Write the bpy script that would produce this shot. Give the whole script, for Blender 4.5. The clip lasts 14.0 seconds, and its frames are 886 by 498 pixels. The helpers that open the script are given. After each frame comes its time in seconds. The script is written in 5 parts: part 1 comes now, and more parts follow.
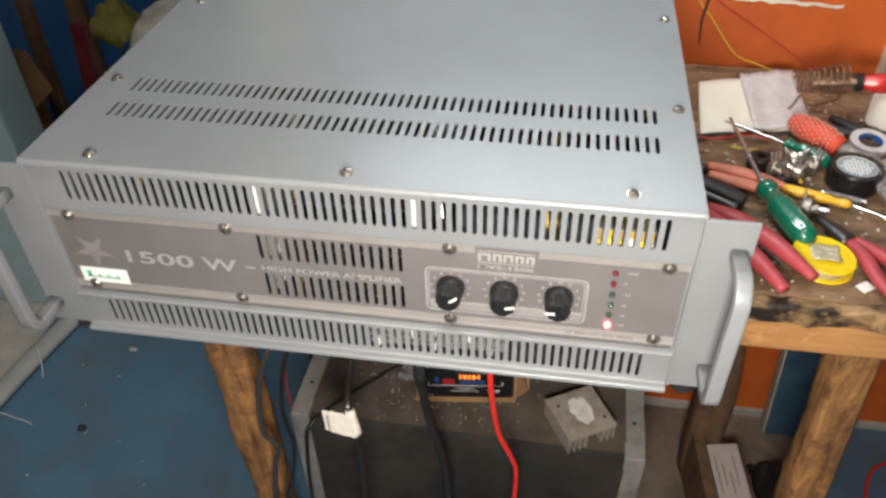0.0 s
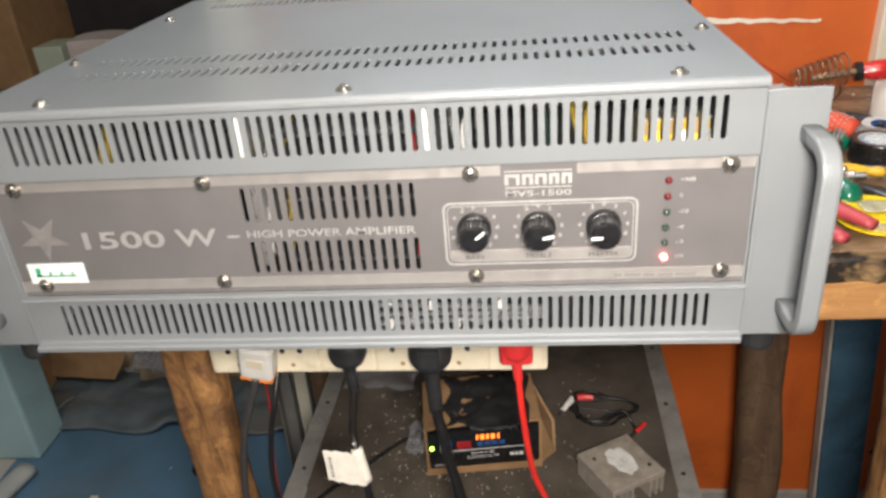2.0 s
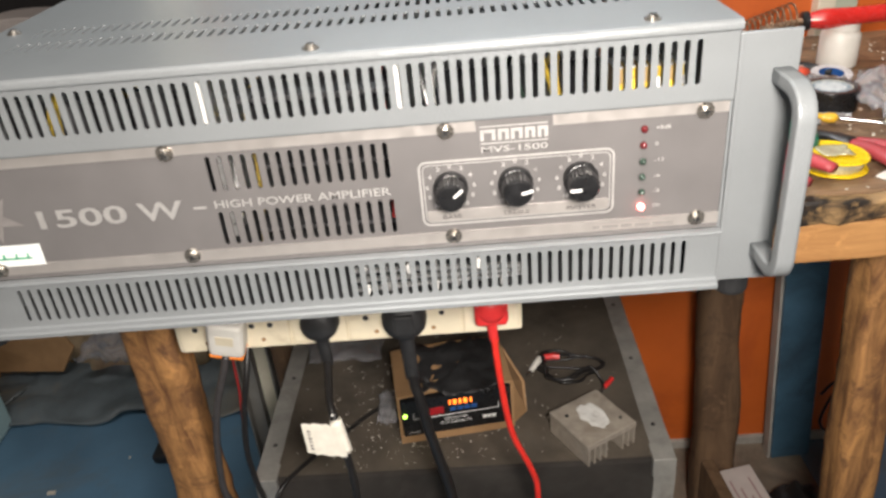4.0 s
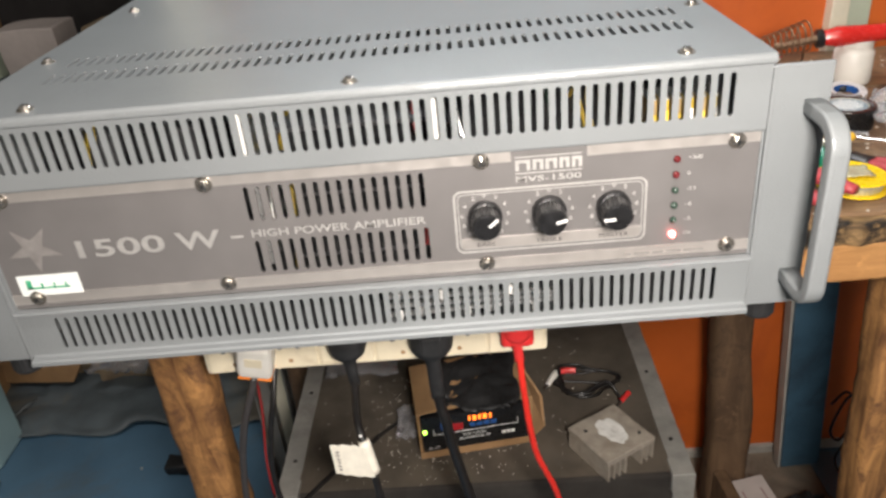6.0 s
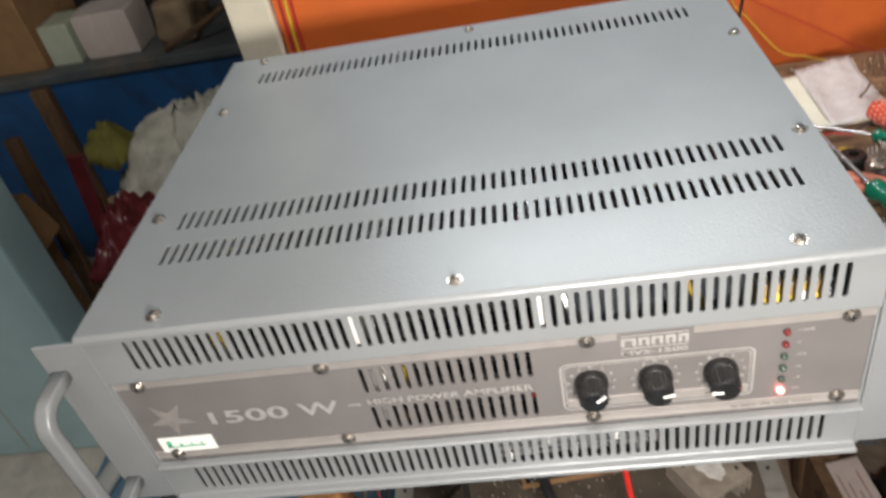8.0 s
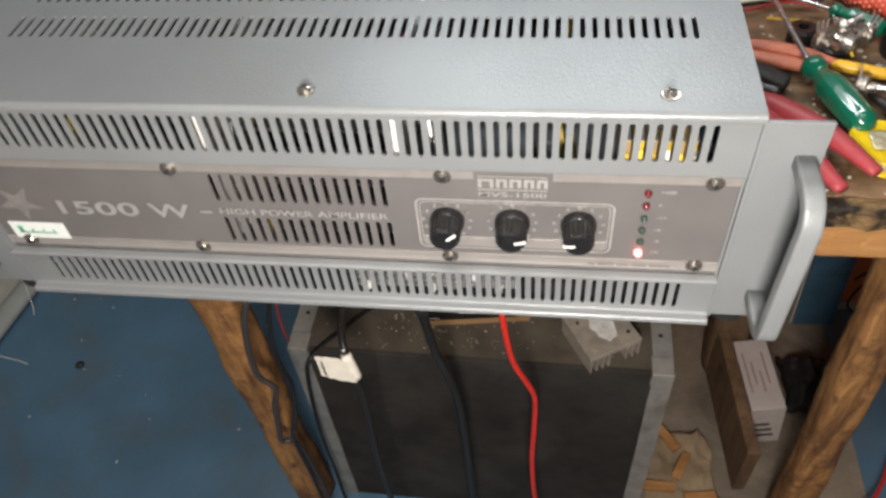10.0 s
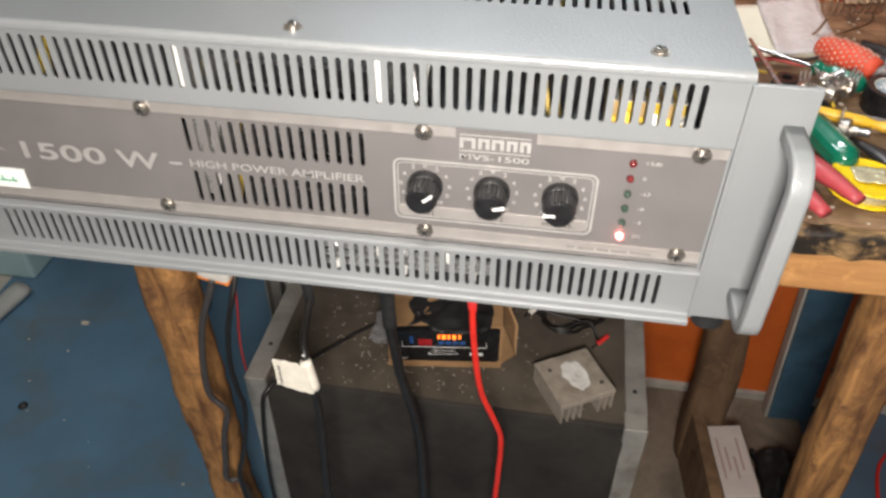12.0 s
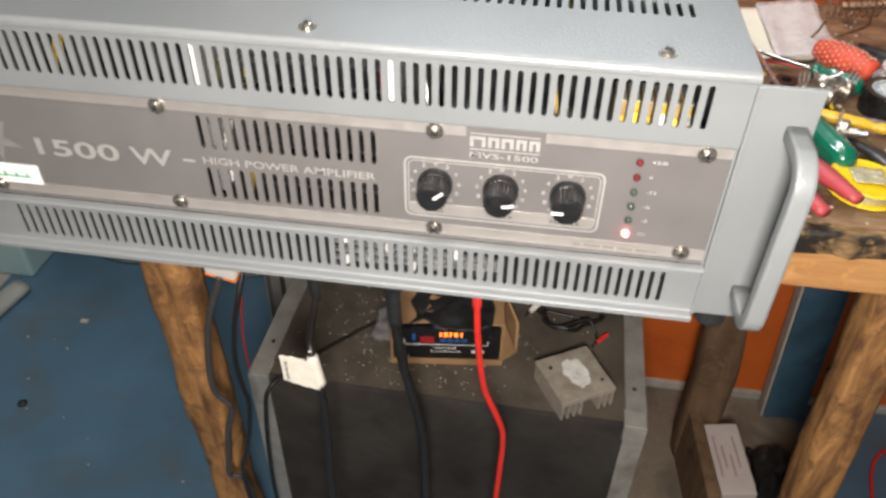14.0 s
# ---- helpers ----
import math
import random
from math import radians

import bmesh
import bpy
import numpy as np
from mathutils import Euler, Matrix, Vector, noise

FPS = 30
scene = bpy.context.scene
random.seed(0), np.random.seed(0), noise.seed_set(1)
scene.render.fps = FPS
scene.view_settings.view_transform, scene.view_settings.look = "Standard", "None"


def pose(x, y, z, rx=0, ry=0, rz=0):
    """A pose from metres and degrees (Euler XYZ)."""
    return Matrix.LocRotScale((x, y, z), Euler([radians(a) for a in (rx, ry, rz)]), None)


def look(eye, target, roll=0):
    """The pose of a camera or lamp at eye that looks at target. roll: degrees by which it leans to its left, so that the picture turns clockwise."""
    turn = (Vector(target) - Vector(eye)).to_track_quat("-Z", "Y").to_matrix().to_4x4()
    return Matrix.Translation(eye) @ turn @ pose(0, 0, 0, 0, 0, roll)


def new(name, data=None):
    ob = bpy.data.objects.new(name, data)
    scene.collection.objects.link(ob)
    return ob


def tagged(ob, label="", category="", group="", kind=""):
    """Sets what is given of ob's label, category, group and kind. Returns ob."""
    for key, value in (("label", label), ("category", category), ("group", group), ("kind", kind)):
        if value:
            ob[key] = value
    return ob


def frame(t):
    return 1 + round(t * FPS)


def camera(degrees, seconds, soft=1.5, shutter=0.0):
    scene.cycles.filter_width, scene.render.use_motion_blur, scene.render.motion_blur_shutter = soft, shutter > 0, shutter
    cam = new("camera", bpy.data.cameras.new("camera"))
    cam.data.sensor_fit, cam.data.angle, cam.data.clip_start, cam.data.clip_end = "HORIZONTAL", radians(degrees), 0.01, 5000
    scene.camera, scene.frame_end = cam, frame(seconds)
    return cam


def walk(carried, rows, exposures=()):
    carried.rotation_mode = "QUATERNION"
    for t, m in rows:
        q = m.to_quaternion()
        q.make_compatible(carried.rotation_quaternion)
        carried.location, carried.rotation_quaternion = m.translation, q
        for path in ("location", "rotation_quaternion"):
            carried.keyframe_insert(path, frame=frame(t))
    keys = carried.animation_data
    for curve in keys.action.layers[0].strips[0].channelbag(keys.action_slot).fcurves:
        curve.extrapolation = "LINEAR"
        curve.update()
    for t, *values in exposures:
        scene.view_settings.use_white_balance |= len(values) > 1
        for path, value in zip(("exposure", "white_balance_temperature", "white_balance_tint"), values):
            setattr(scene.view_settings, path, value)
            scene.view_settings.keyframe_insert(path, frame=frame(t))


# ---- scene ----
cam = camera(60.0, 14.0, soft=2.8, shutter=0.5)
PATH = [
    (0, (0.121, -0.352, 1.017), (-0.148, 1.149, -0.277), -1.5),
    (0.5, (0.112, -0.353, 1.022), (-0.156, 1.154, -0.265), -2.0),
    (1, (0.103, -0.352, 0.974), (-0.169, 1.253, -0.187), -4.9),
    (1.5, (0.103, -0.356, 0.891), (-0.179, 1.334, -0.141), -5.7),
    (2, (0.088, -0.37, 0.862), (-0.119, 1.398, -0.049), -4.6),
    (2.5, (0.071, -0.372, 0.849), (-0.134, 1.381, -0.091), -3.6),
    (3, (0.07, -0.37, 0.849), (-0.038, 1.363, -0.144), -3.6),
    (5.5, (0.059, -0.366, 0.864), (-0.005, 1.385, -0.101), -6.2),
    (6, (0.051, -0.365, 0.87), (-0.009, 1.378, -0.109), -5.5),
    (6.5, (0.039, -0.363, 0.897), (-0.057, 1.344, -0.142), -5.4),
    (7, (0.025, -0.355, 0.921), (-0.158, 1.326, -0.146), -6.9),
    (7.5, (0.032, -0.328, 0.954), (-0.218, 1.307, -0.17), -8.7),
    (8, (0.05, -0.288, 1.006), (-0.229, 1.286, -0.197), -13.0),
    (8.5, (0.092, -0.244, 1.014), (-0.133, 1.004, -0.532), -10.9),
    (8.7, (0.108, -0.239, 1.018), (-0.128, 0.964, -0.562), -12.1),
    (10.8, (0.117, -0.303, 0.943), (-0.133, 1.121, -0.438), -1.5),
    (11, (0.118, -0.307, 0.938), (-0.122, 1.153, -0.409), -0.8),
    (11.5, (0.118, -0.311, 0.919), (-0.13, 1.212, -0.354), -0.3),
    (12, (0.119, -0.315, 0.909), (-0.109, 1.201, -0.376), 0.3),
    (12.5, (0.122, -0.319, 0.896), (-0.055, 1.206, -0.386), 1.8),
    (13, (0.124, -0.318, 0.892), (-0.054, 1.21, -0.387), 2.3),
    (13.5, (0.12, -0.323, 0.899), (-0.069, 1.209, -0.373), 2.4),
    (14, (0.112, -0.323, 0.912), (-0.1, 1.196, -0.371), 0.9),
]
walk(cam, [(t, look(eye, target, roll)) for t, eye, target, roll in PATH],
     exposures=[(0, -0.12), (1.5, 0.0), (3, 0.1), (6.5, 0.0), (7.5, 0.05), (8.0, -0.05), (8.5, -0.42), (9.0, -0.42), (10.8, -0.1), (11.3, -0.05), (14, 0.05)])

# ---- world, lights ----
world = bpy.data.worlds.new("room_air")
scene.world = world
world.use_nodes = True
world.node_tree.nodes["Background"].inputs["Color"].default_value = (0.55, 0.6, 0.7, 1)
world.node_tree.nodes["Background"].inputs["Strength"].default_value = 0.02


def area_lamp(name, eye, target, width, height, watts, colour):
    lamp = bpy.data.lights.new(name, "AREA")
    lamp.shape, lamp.size, lamp.size_y, lamp.energy, lamp.color = "RECTANGLE", width, height, watts, colour
    ob = new(name, lamp)
    ob.matrix_world = look(eye, target)
    return ob


area_lamp("torch_lamp", (0.13, -0.41, 0.9), (0.11, 0.2, 0.53), 0.1, 0.1, 6.5, (1.0, 0.925, 0.85))
# unseen overhead area light, added as general fill for the room
area_lamp("ceiling_fill_lamp", (-0.1, -0.5, 2.3), (-0.1, 0.2, 0.5), 1.1, 0.12, 15.0, (1.0, 0.94, 0.88))
area_lamp("wall_tube_lamp", (0.12, 0.44, 1.16), (0.1, 0.0, 0.7), 0.45, 0.05, 2.6, (0.93, 0.98, 1.0))


# ---- materials ----
def nodes_of(name):
    m = bpy.data.materials.new(name)
    m.use_nodes = True
    nt = m.node_tree
    return m, nt, nt.nodes["Principled BSDF"]


def node(nt, kind, **inputs):
    n = nt.nodes.new(kind)
    for key, value in inputs.items():
        n.inputs[key.replace("_", " ")].default_value = value
    return n


def coords(nt, stretch=(1, 1, 1)):
    tc = nt.nodes.new("ShaderNodeTexCoord")
    mp = nt.nodes.new("ShaderNodeMapping")
    mp.inputs["Scale"].default_value = stretch
    nt.links.new(tc.outputs["Object"], mp.inputs["Vector"])
    return mp.outputs["Vector"]


def ramp_between(nt, fac, a, b, lo=0.3, hi=0.7):
    r = nt.nodes.new("ShaderNodeValToRGB")
    r.color_ramp.elements[0].position, r.color_ramp.elements[1].position = lo, hi
    r.color_ramp.elements[0].color, r.color_ramp.elements[1].color = (*a, 1), (*b, 1)
    nt.links.new(fac, r.inputs["Fac"])
    return r.outputs["Color"]


def mixed(nt, fac, a, b, kind="MIX"):
    m = nt.nodes.new("ShaderNodeMix")
    m.data_type, m.blend_type = "RGBA", kind
    for key, value in ((0, fac), (6, a), (7, b)):
        if isinstance(value, (int, float)):
            m.inputs[key].default_value = value
        elif isinstance(value, tuple):
            m.inputs[key].default_value = (*value, 1)
        else:
            nt.links.new(value, m.inputs[key])
    return m.outputs[2]


def noise_out(nt, vec, scale, detail=4.0, rough=0.55, warp=0.0):
    n = node(nt, "ShaderNodeTexNoise", Scale=scale, Detail=detail, Roughness=rough, Distortion=warp)
    nt.links.new(vec, n.inputs["Vector"])
    return n.outputs["Fac"]


def bumped(nt, bsdf, height, strength, distance):
    b = node(nt, "ShaderNodeBump", Strength=strength, Distance=distance)
    nt.links.new(height, b.inputs["Height"])
    nt.links.new(b.outputs["Normal"], bsdf.inputs["Normal"])


def surface(name, base, rough=0.5, metal=0.0, var=0.15, scale=45.0, bump=0.15, grain=700.0, depth=0.0004, stain=None, stain_scale=9.0, lo=0.5, hi=0.75, stretch=(1, 1, 1), coat=0.0):
    """Two scales of variation over a base colour, fine relief, and stains with a shape of their own."""
    m, nt, bsdf = nodes_of(name)
    vec = coords(nt, stretch)
    dark = tuple(c * (1 - var) for c in base)
    light = tuple(min(1, c * (1 + var)) for c in base)
    col = ramp_between(nt, noise_out(nt, vec, scale), dark, light)
    fine = noise_out(nt, vec, grain, 2.0)
    col = mixed(nt, var, col, ramp_between(nt, fine, (0.6, 0.6, 0.6), (1.0, 1.0, 1.0)), "MULTIPLY")
    if stain:
        fac = ramp_between(nt, noise_out(nt, vec, stain_scale, 6.0, 0.65, 0.6), (0, 0, 0), (1, 1, 1), lo, hi)
        col = mixed(nt, fac, col, stain)
    nt.links.new(col, bsdf.inputs["Base Color"])
    r = node(nt, "ShaderNodeMapRange", From_Min=0.3, From_Max=0.7, To_Min=max(0.03, rough - 0.08), To_Max=min(1, rough + 0.08))
    nt.links.new(noise_out(nt, vec, scale * 2.3), r.inputs["Value"])
    nt.links.new(r.outputs["Result"], bsdf.inputs["Roughness"])
    bsdf.inputs["Metallic"].default_value = metal
    bsdf.inputs["Coat Weight"].default_value = coat
    if bump:
        bumped(nt, bsdf, fine, bump, depth)
    return m


def wood(name, c1, c2, stretch, dirt=(0.06, 0.045, 0.03), dirt_lo=0.55, dirt_hi=0.8, rough=0.6):
    """Sawn timber: streaks along the grain, knots of darker dirt, scuffs."""
    m, nt, bsdf = nodes_of(name)
    vec, plain = coords(nt, stretch), coords(nt)
    streak = noise_out(nt, vec, 1.0, 6.0, 0.65, 0.8)
    col = ramp_between(nt, streak, c1, c2, 0.35, 0.66)
    fac = ramp_between(nt, noise_out(nt, plain, 22.0, 6.0, 0.7, 1.2), (0, 0, 0), (1, 1, 1), dirt_lo, dirt_hi)
    col = mixed(nt, fac, col, dirt)
    fac2 = ramp_between(nt, noise_out(nt, plain, 70.0, 5.0, 0.7), (0, 0, 0), (0.7, 0.7, 0.7), 0.58, 0.75)
    col = mixed(nt, fac2, col, tuple(min(1, 1.35 * c) for c in c2))
    nt.links.new(col, bsdf.inputs["Base Color"])
    bsdf.inputs["Roughness"].default_value = rough
    bumped(nt, bsdf, streak, 0.5, 0.0012)
    return m


def glow(name, colour, strength):
    m, nt, bsdf = nodes_of(name)
    bsdf.inputs["Base Color"].default_value = (*colour, 1)
    bsdf.inputs["Emission Color"].default_value = (*colour, 1)
    bsdf.inputs["Emission Strength"].default_value = strength
    return m


def clear(name, tint, rough=0.1, bump=0.0, grain=60.0):
    m, nt, bsdf = nodes_of(name)
    bsdf.inputs["Base Color"].default_value = (*tint, 1)
    bsdf.inputs["Roughness"].default_value = rough
    bsdf.inputs["Transmission Weight"].default_value = 0.85
    bsdf.inputs["IOR"].default_value = 1.3
    if bump:
        bumped(nt, bsdf, noise_out(nt, coords(nt), grain), bump, 0.002)
    return m


def hammertone(name, base):
    """Grey-blue stoved paint with a pebbled skin."""
    m, nt, bsdf = nodes_of(name)
    vec = coords(nt)
    cell = node(nt, "ShaderNodeTexVoronoi", Scale=950.0, Randomness=1.0)
    cell.feature = "SMOOTH_F1"
    nt.links.new(vec, cell.inputs["Vector"])
    wide = noise_out(nt, vec, 14.0, 5.0)
    col = ramp_between(nt, wide, tuple(0.93 * c for c in base), tuple(1.05 * c for c in base))
    rub = ramp_between(nt, noise_out(nt, vec, 120.0, 6.0, 0.7), (0, 0, 0), (0.35, 0.35, 0.35), 0.6, 0.78)
    col = mixed(nt, rub, col, tuple(min(1, 1.25 * c) for c in base))
    nt.links.new(col, bsdf.inputs["Base Color"])
    bsdf.inputs["Metallic"].default_value = 0.2
    bsdf.inputs["Roughness"].default_value = 0.36
    bsdf.inputs["Specular IOR Level"].default_value = 0.4
    bumped(nt, bsdf, cell.outputs["Distance"], 0.36, 0.00045)
    return m


M = dict(
    paint=hammertone("grey_hammertone", (0.244, 0.258, 0.266)),
    facia=surface("dark_grey_foil", (0.17, 0.16, 0.158), 0.45, 0.2, 0.08, 30, 0.06, 1500, 0.0002),
    silver=surface("silver_print", (0.62, 0.58, 0.55), 0.4, 0.7, 0.06, 60, 0.05, 900, 0.0002),
    emblem=surface("dull_silver_ink", (0.285, 0.265, 0.255), 0.5, 0.3, 0.15, 150, 0.0),
    print=surface("pale_silver_ink", (0.64, 0.62, 0.6), 0.45, 0.62, 0.1, 200, 0.0),
    steel=surface("screw_steel", (0.42, 0.39, 0.35), 0.28, 0.9, 0.25, 400, 0.1),
    black=surface("black_plastic", (0.012, 0.012, 0.013), 0.32, 0.0, 0.3, 200, 0.05),
    matt_black=surface("matt_black_plastic", (0.02, 0.02, 0.021), 0.55, 0.0, 0.3, 90, 0.15),
    white_mark=surface("white_mark", (0.8, 0.8, 0.78), 0.5, 0.0, 0.04, 100, 0.0),
    led_red=surface("dull_red_lens", (0.13, 0.012, 0.014), 0.2, 0.0, 0.1, 900, 0.0, coat=0.5),
    led_green=surface("dull_green_lens", (0.035, 0.06, 0.045), 0.2, 0.0, 0.1, 900, 0.0, coat=0.5),
    led_on=glow("lit_red_lens", (1.0, 0.17, 0.15), 12.0),
    sticker=surface("white_sticker", (0.82, 0.85, 0.83), 0.45, 0.0, 0.03, 100, 0.0),
    sticker_ink=surface("green_ink", (0.06, 0.42, 0.22), 0.5, 0.0, 0.1, 300, 0.0),
    # shade inside the case is put into this dark grey, shared by all inner parts
    inner=surface("dark_interior_grey", (0.12, 0.12, 0.125), 0.5, 0.6, 0.3, 60, 0.1),
    alum=surface("bright_aluminium", (0.75, 0.75, 0.74), 0.3, 0.85, 0.12, 80, 0.1),
    tinned=surface("bright_tinned_metal", (0.82, 0.81, 0.78), 0.3, 0.15, 0.1, 80, 0.1),
    gold=surface("yellow_tape_winding", (0.5, 0.34, 0.03), 0.4, 0.1, 0.3, 260, 0.2),
    board=surface("circuit_board_brown", (0.3, 0.2, 0.08), 0.5, 0.0, 0.25, 200, 0.1),
    wall=surface("orange_distemper", (0.66, 0.138, 0.02), 0.62, 0.0, 0.07, 12, 0.12, 300, 0.0006, (0.5, 0.095, 0.016), 5.0, 0.5, 0.7),
    upper_wall=surface("blue_grey_reflection_tint", (0.2, 0.24, 0.28), 0.7, 0.0, 0.1, 10, 0.12, 300, 0.0006, (0.15, 0.18, 0.21), 5.0),
    cream=surface("cream_gloss_paint", (0.72, 0.68, 0.55), 0.4, 0.0, 0.08, 20, 0.1, 300, 0.0005, (0.4, 0.34, 0.24), 14.0, 0.62, 0.8),
    pale_green=surface("pale_green_paint", (0.5, 0.56, 0.45), 0.45, 0.0, 0.1, 20, 0.1),
    plaster=surface("dingy_plaster", (0.46, 0.43, 0.39), 0.8, 0.0, 0.2, 6, 0.2, 120, 0.001, (0.3, 0.27, 0.24), 3.0),
    blue_floor=surface("blue_painted_floor", (0.088, 0.172, 0.26), 0.42, 0.0, 0.14, 9, 0.1, 250, 0.0006, (0.11, 0.125, 0.13), 7.0, 0.5, 0.8),
    cement=surface("dusty_cement", (0.25, 0.205, 0.155), 0.85, 0.0, 0.25, 12, 0.35, 160, 0.0015, (0.09, 0.075, 0.06), 6.0, 0.48, 0.72),
    pale_cement=surface("pale_cement", (0.42, 0.4, 0.36), 0.8, 0.0, 0.2, 20, 0.3, 200, 0.001),
    bench_top=wood("worn_bench_top", (0.12, 0.074, 0.042), (0.28, 0.175, 0.1), (9, 60, 60), (0.035, 0.026, 0.02), 0.5, 0.68, 0.45),
    bench_edge=wood("charred_bench_edge", (0.09, 0.055, 0.03), (0.4, 0.25, 0.11), (25, 90, 160), (0.018, 0.014, 0.011), 0.46, 0.58, 0.55),
    apron=wood("fresh_sawn_board", (0.33, 0.15, 0.05), (0.52, 0.27, 0.1), (8, 70, 70), (0.2, 0.11, 0.05), 0.6, 0.8),
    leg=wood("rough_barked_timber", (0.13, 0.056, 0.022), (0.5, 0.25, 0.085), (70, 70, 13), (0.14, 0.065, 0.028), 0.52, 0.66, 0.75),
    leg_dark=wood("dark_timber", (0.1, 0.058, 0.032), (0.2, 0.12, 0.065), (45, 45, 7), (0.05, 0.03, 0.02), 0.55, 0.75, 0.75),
    carpet=surface("black_carpet_cover", (0.024, 0.02, 0.017), 0.95, 0.0, 0.4, 25, 0.6, 900, 0.001, (0.05, 0.044, 0.038), 11.0, 0.45, 0.75),
    dusty=surface("dusty_carpet_top", (0.078, 0.063, 0.047), 0.95, 0.0, 0.35, 25, 0.5, 900, 0.0008, (0.1, 0.085, 0.066), 14.0, 0.48, 0.75),
    angle=surface("dull_aluminium_angle", (0.42, 0.41, 0.38), 0.5, 0.5, 0.2, 40, 0.15, 500, 0.0004, (0.24, 0.22, 0.19), 18.0, 0.55, 0.75),
    card=surface("brown_cardboard", (0.34, 0.2, 0.095), 0.8, 0.0, 0.12, 40, 0.15, 300, 0.0006, (0.26, 0.15, 0.07), 12.0),
    blue_led=surface("blue_key", (0.02, 0.09, 0.3), 0.35, 0.0, 0.1, 300, 0.0),
    display=glow("lit_orange_segments", (1.0, 0.2, 0.02), 3.0),
    green_on=glow("lit_green_lens", (0.55, 1.0, 0.1), 5.0),
    red_key=surface("red_slot", (0.35, 0.015, 0.02), 0.4, 0.0, 0.1, 200, 0.0),
    sink=surface("cast_heat_sink", (0.42, 0.37, 0.31), 0.6, 0.35, 0.2, 90, 0.25, 600, 0.0005, (0.3, 0.25, 0.2), 40.0),
    cloudy=surface("cloudy_plastic_sleeve", (0.56, 0.53, 0.53), 0.28, 0.0, 0.06, 40, 0.3, 120, 0.001),
    paste=surface("dried_white_paste", (0.7, 0.69, 0.66), 0.7, 0.0, 0.15, 150, 0.4, 400, 0.0006, (0.45, 0.43, 0.4), 90.0),
    ivory=surface("ivory_plastic", (0.72, 0.64, 0.48), 0.4, 0.0, 0.06, 60, 0.08, 500, 0.0003, (0.5, 0.41, 0.28), 35.0, 0.6, 0.8),
    white_plastic=surface("white_plastic", (0.78, 0.75, 0.69), 0.35, 0.0, 0.05, 60, 0.05),
    orange_plastic=surface("orange_plastic", (0.75, 0.22, 0.03), 0.4, 0.0, 0.08, 80, 0.05),
    red_cable=surface("red_cable_sheath", (0.72, 0.03, 0.02), 0.4, 0.0, 0.1, 120, 0.1),
    red_plug=surface("red_plug", (0.68, 0.035, 0.035), 0.38, 0.0, 0.1, 120, 0.1),
    cable=surface("black_cable_sheath", (0.013, 0.012, 0.012), 0.4, 0.0, 0.3, 160, 0.1),
    grey_cable=surface("dark_grey_cable", (0.05, 0.045, 0.045), 0.45, 0.0, 0.2, 160, 0.1),
    masking=surface("cream_masking_tape", (0.74, 0.7, 0.61), 0.7, 0.0, 0.08, 120, 0.25, 500, 0.0005),
    ink=surface("faded_black_ink", (0.08, 0.07, 0.07), 0.7, 0.0, 0.1, 300, 0.0),
    green_handle=surface("green_acetate", (0.004, 0.13, 0.075), 0.14, 0.0, 0.15, 60, 0.03, coat=0.6),
    yellow_handle=surface("yellow_plastic", (0.72, 0.42, 0.03), 0.35, 0.0, 0.15, 60, 0.1),
    reel=surface("yellow_reel", (0.78, 0.55, 0.01), 0.3, 0.0, 0.08, 60, 0.05),
    solder=surface("solder_wire", (0.62, 0.58, 0.4), 0.35, 0.5, 0.25, 500, 0.4),
    red_grip=surface("red_vinyl_grip", (0.4, 0.055, 0.065), 0.45, 0.0, 0.15, 50, 0.1, 400, 0.0004, (0.25, 0.03, 0.03), 30.0),
    salmon_grip=surface("salmon_vinyl_grip", (0.62, 0.2, 0.12), 0.5, 0.0, 0.15, 50, 0.1, 400, 0.0004, (0.4, 0.13, 0.09), 30.0),
    tool_steel=surface("dark_tool_steel", (0.09, 0.085, 0.085), 0.35, 0.8, 0.3, 90, 0.15),
    bright_steel=surface("bright_tool_steel", (0.55, 0.55, 0.56), 0.22, 0.95, 0.15, 120, 0.05),
    tape_black=surface("black_pvc_tape", (0.01, 0.01, 0.011), 0.3, 0.0, 0.3, 120, 0.1),
    tape_label=surface("grey_blue_core_label", (0.26, 0.32, 0.36), 0.5, 0.0, 0.2, 300, 0.1),
    paper=surface("yellowed_paper", (0.75, 0.72, 0.6), 0.7, 0.0, 0.05, 30, 0.2, 200, 0.0006),
    netting=surface("pale_net", (0.62, 0.4, 0.33), 0.6, 0.0, 0.1, 100, 0.0),
    film=clear("clear_plastic_film", (0.93, 0.92, 0.95), 0.18, 0.5, 90.0),
    mesh_red=surface("red_foam_net", (0.6, 0.07, 0.03), 0.6, 0.0, 0.15, 60, 0.1),
    iron_red=surface("red_bakelite_handle", (0.6, 0.025, 0.02), 0.25, 0.0, 0.1, 60, 0.05, coat=0.4),
    copper=surface("browned_coil_steel", (0.3, 0.2, 0.13), 0.35, 0.85, 0.3, 200, 0.1),
    blue_board=surface("dark_blue_paint", (0.022, 0.11, 0.3), 0.5, 0.0, 0.15, 12, 0.1, 200, 0.0006, (0.03, 0.05, 0.09), 6.0, 0.55, 0.75),
    blue_post=surface("dull_blue_post_paint", (0.055, 0.125, 0.19), 0.5, 0.0, 0.2, 18, 0.15, 300, 0.0006, (0.02, 0.03, 0.04), 9.0),
    cyan=surface("pale_cyan_enamel", (0.36, 0.52, 0.55), 0.45, 0.0, 0.06, 9, 0.08, 200, 0.0004, (0.27, 0.39, 0.42), 5.0),
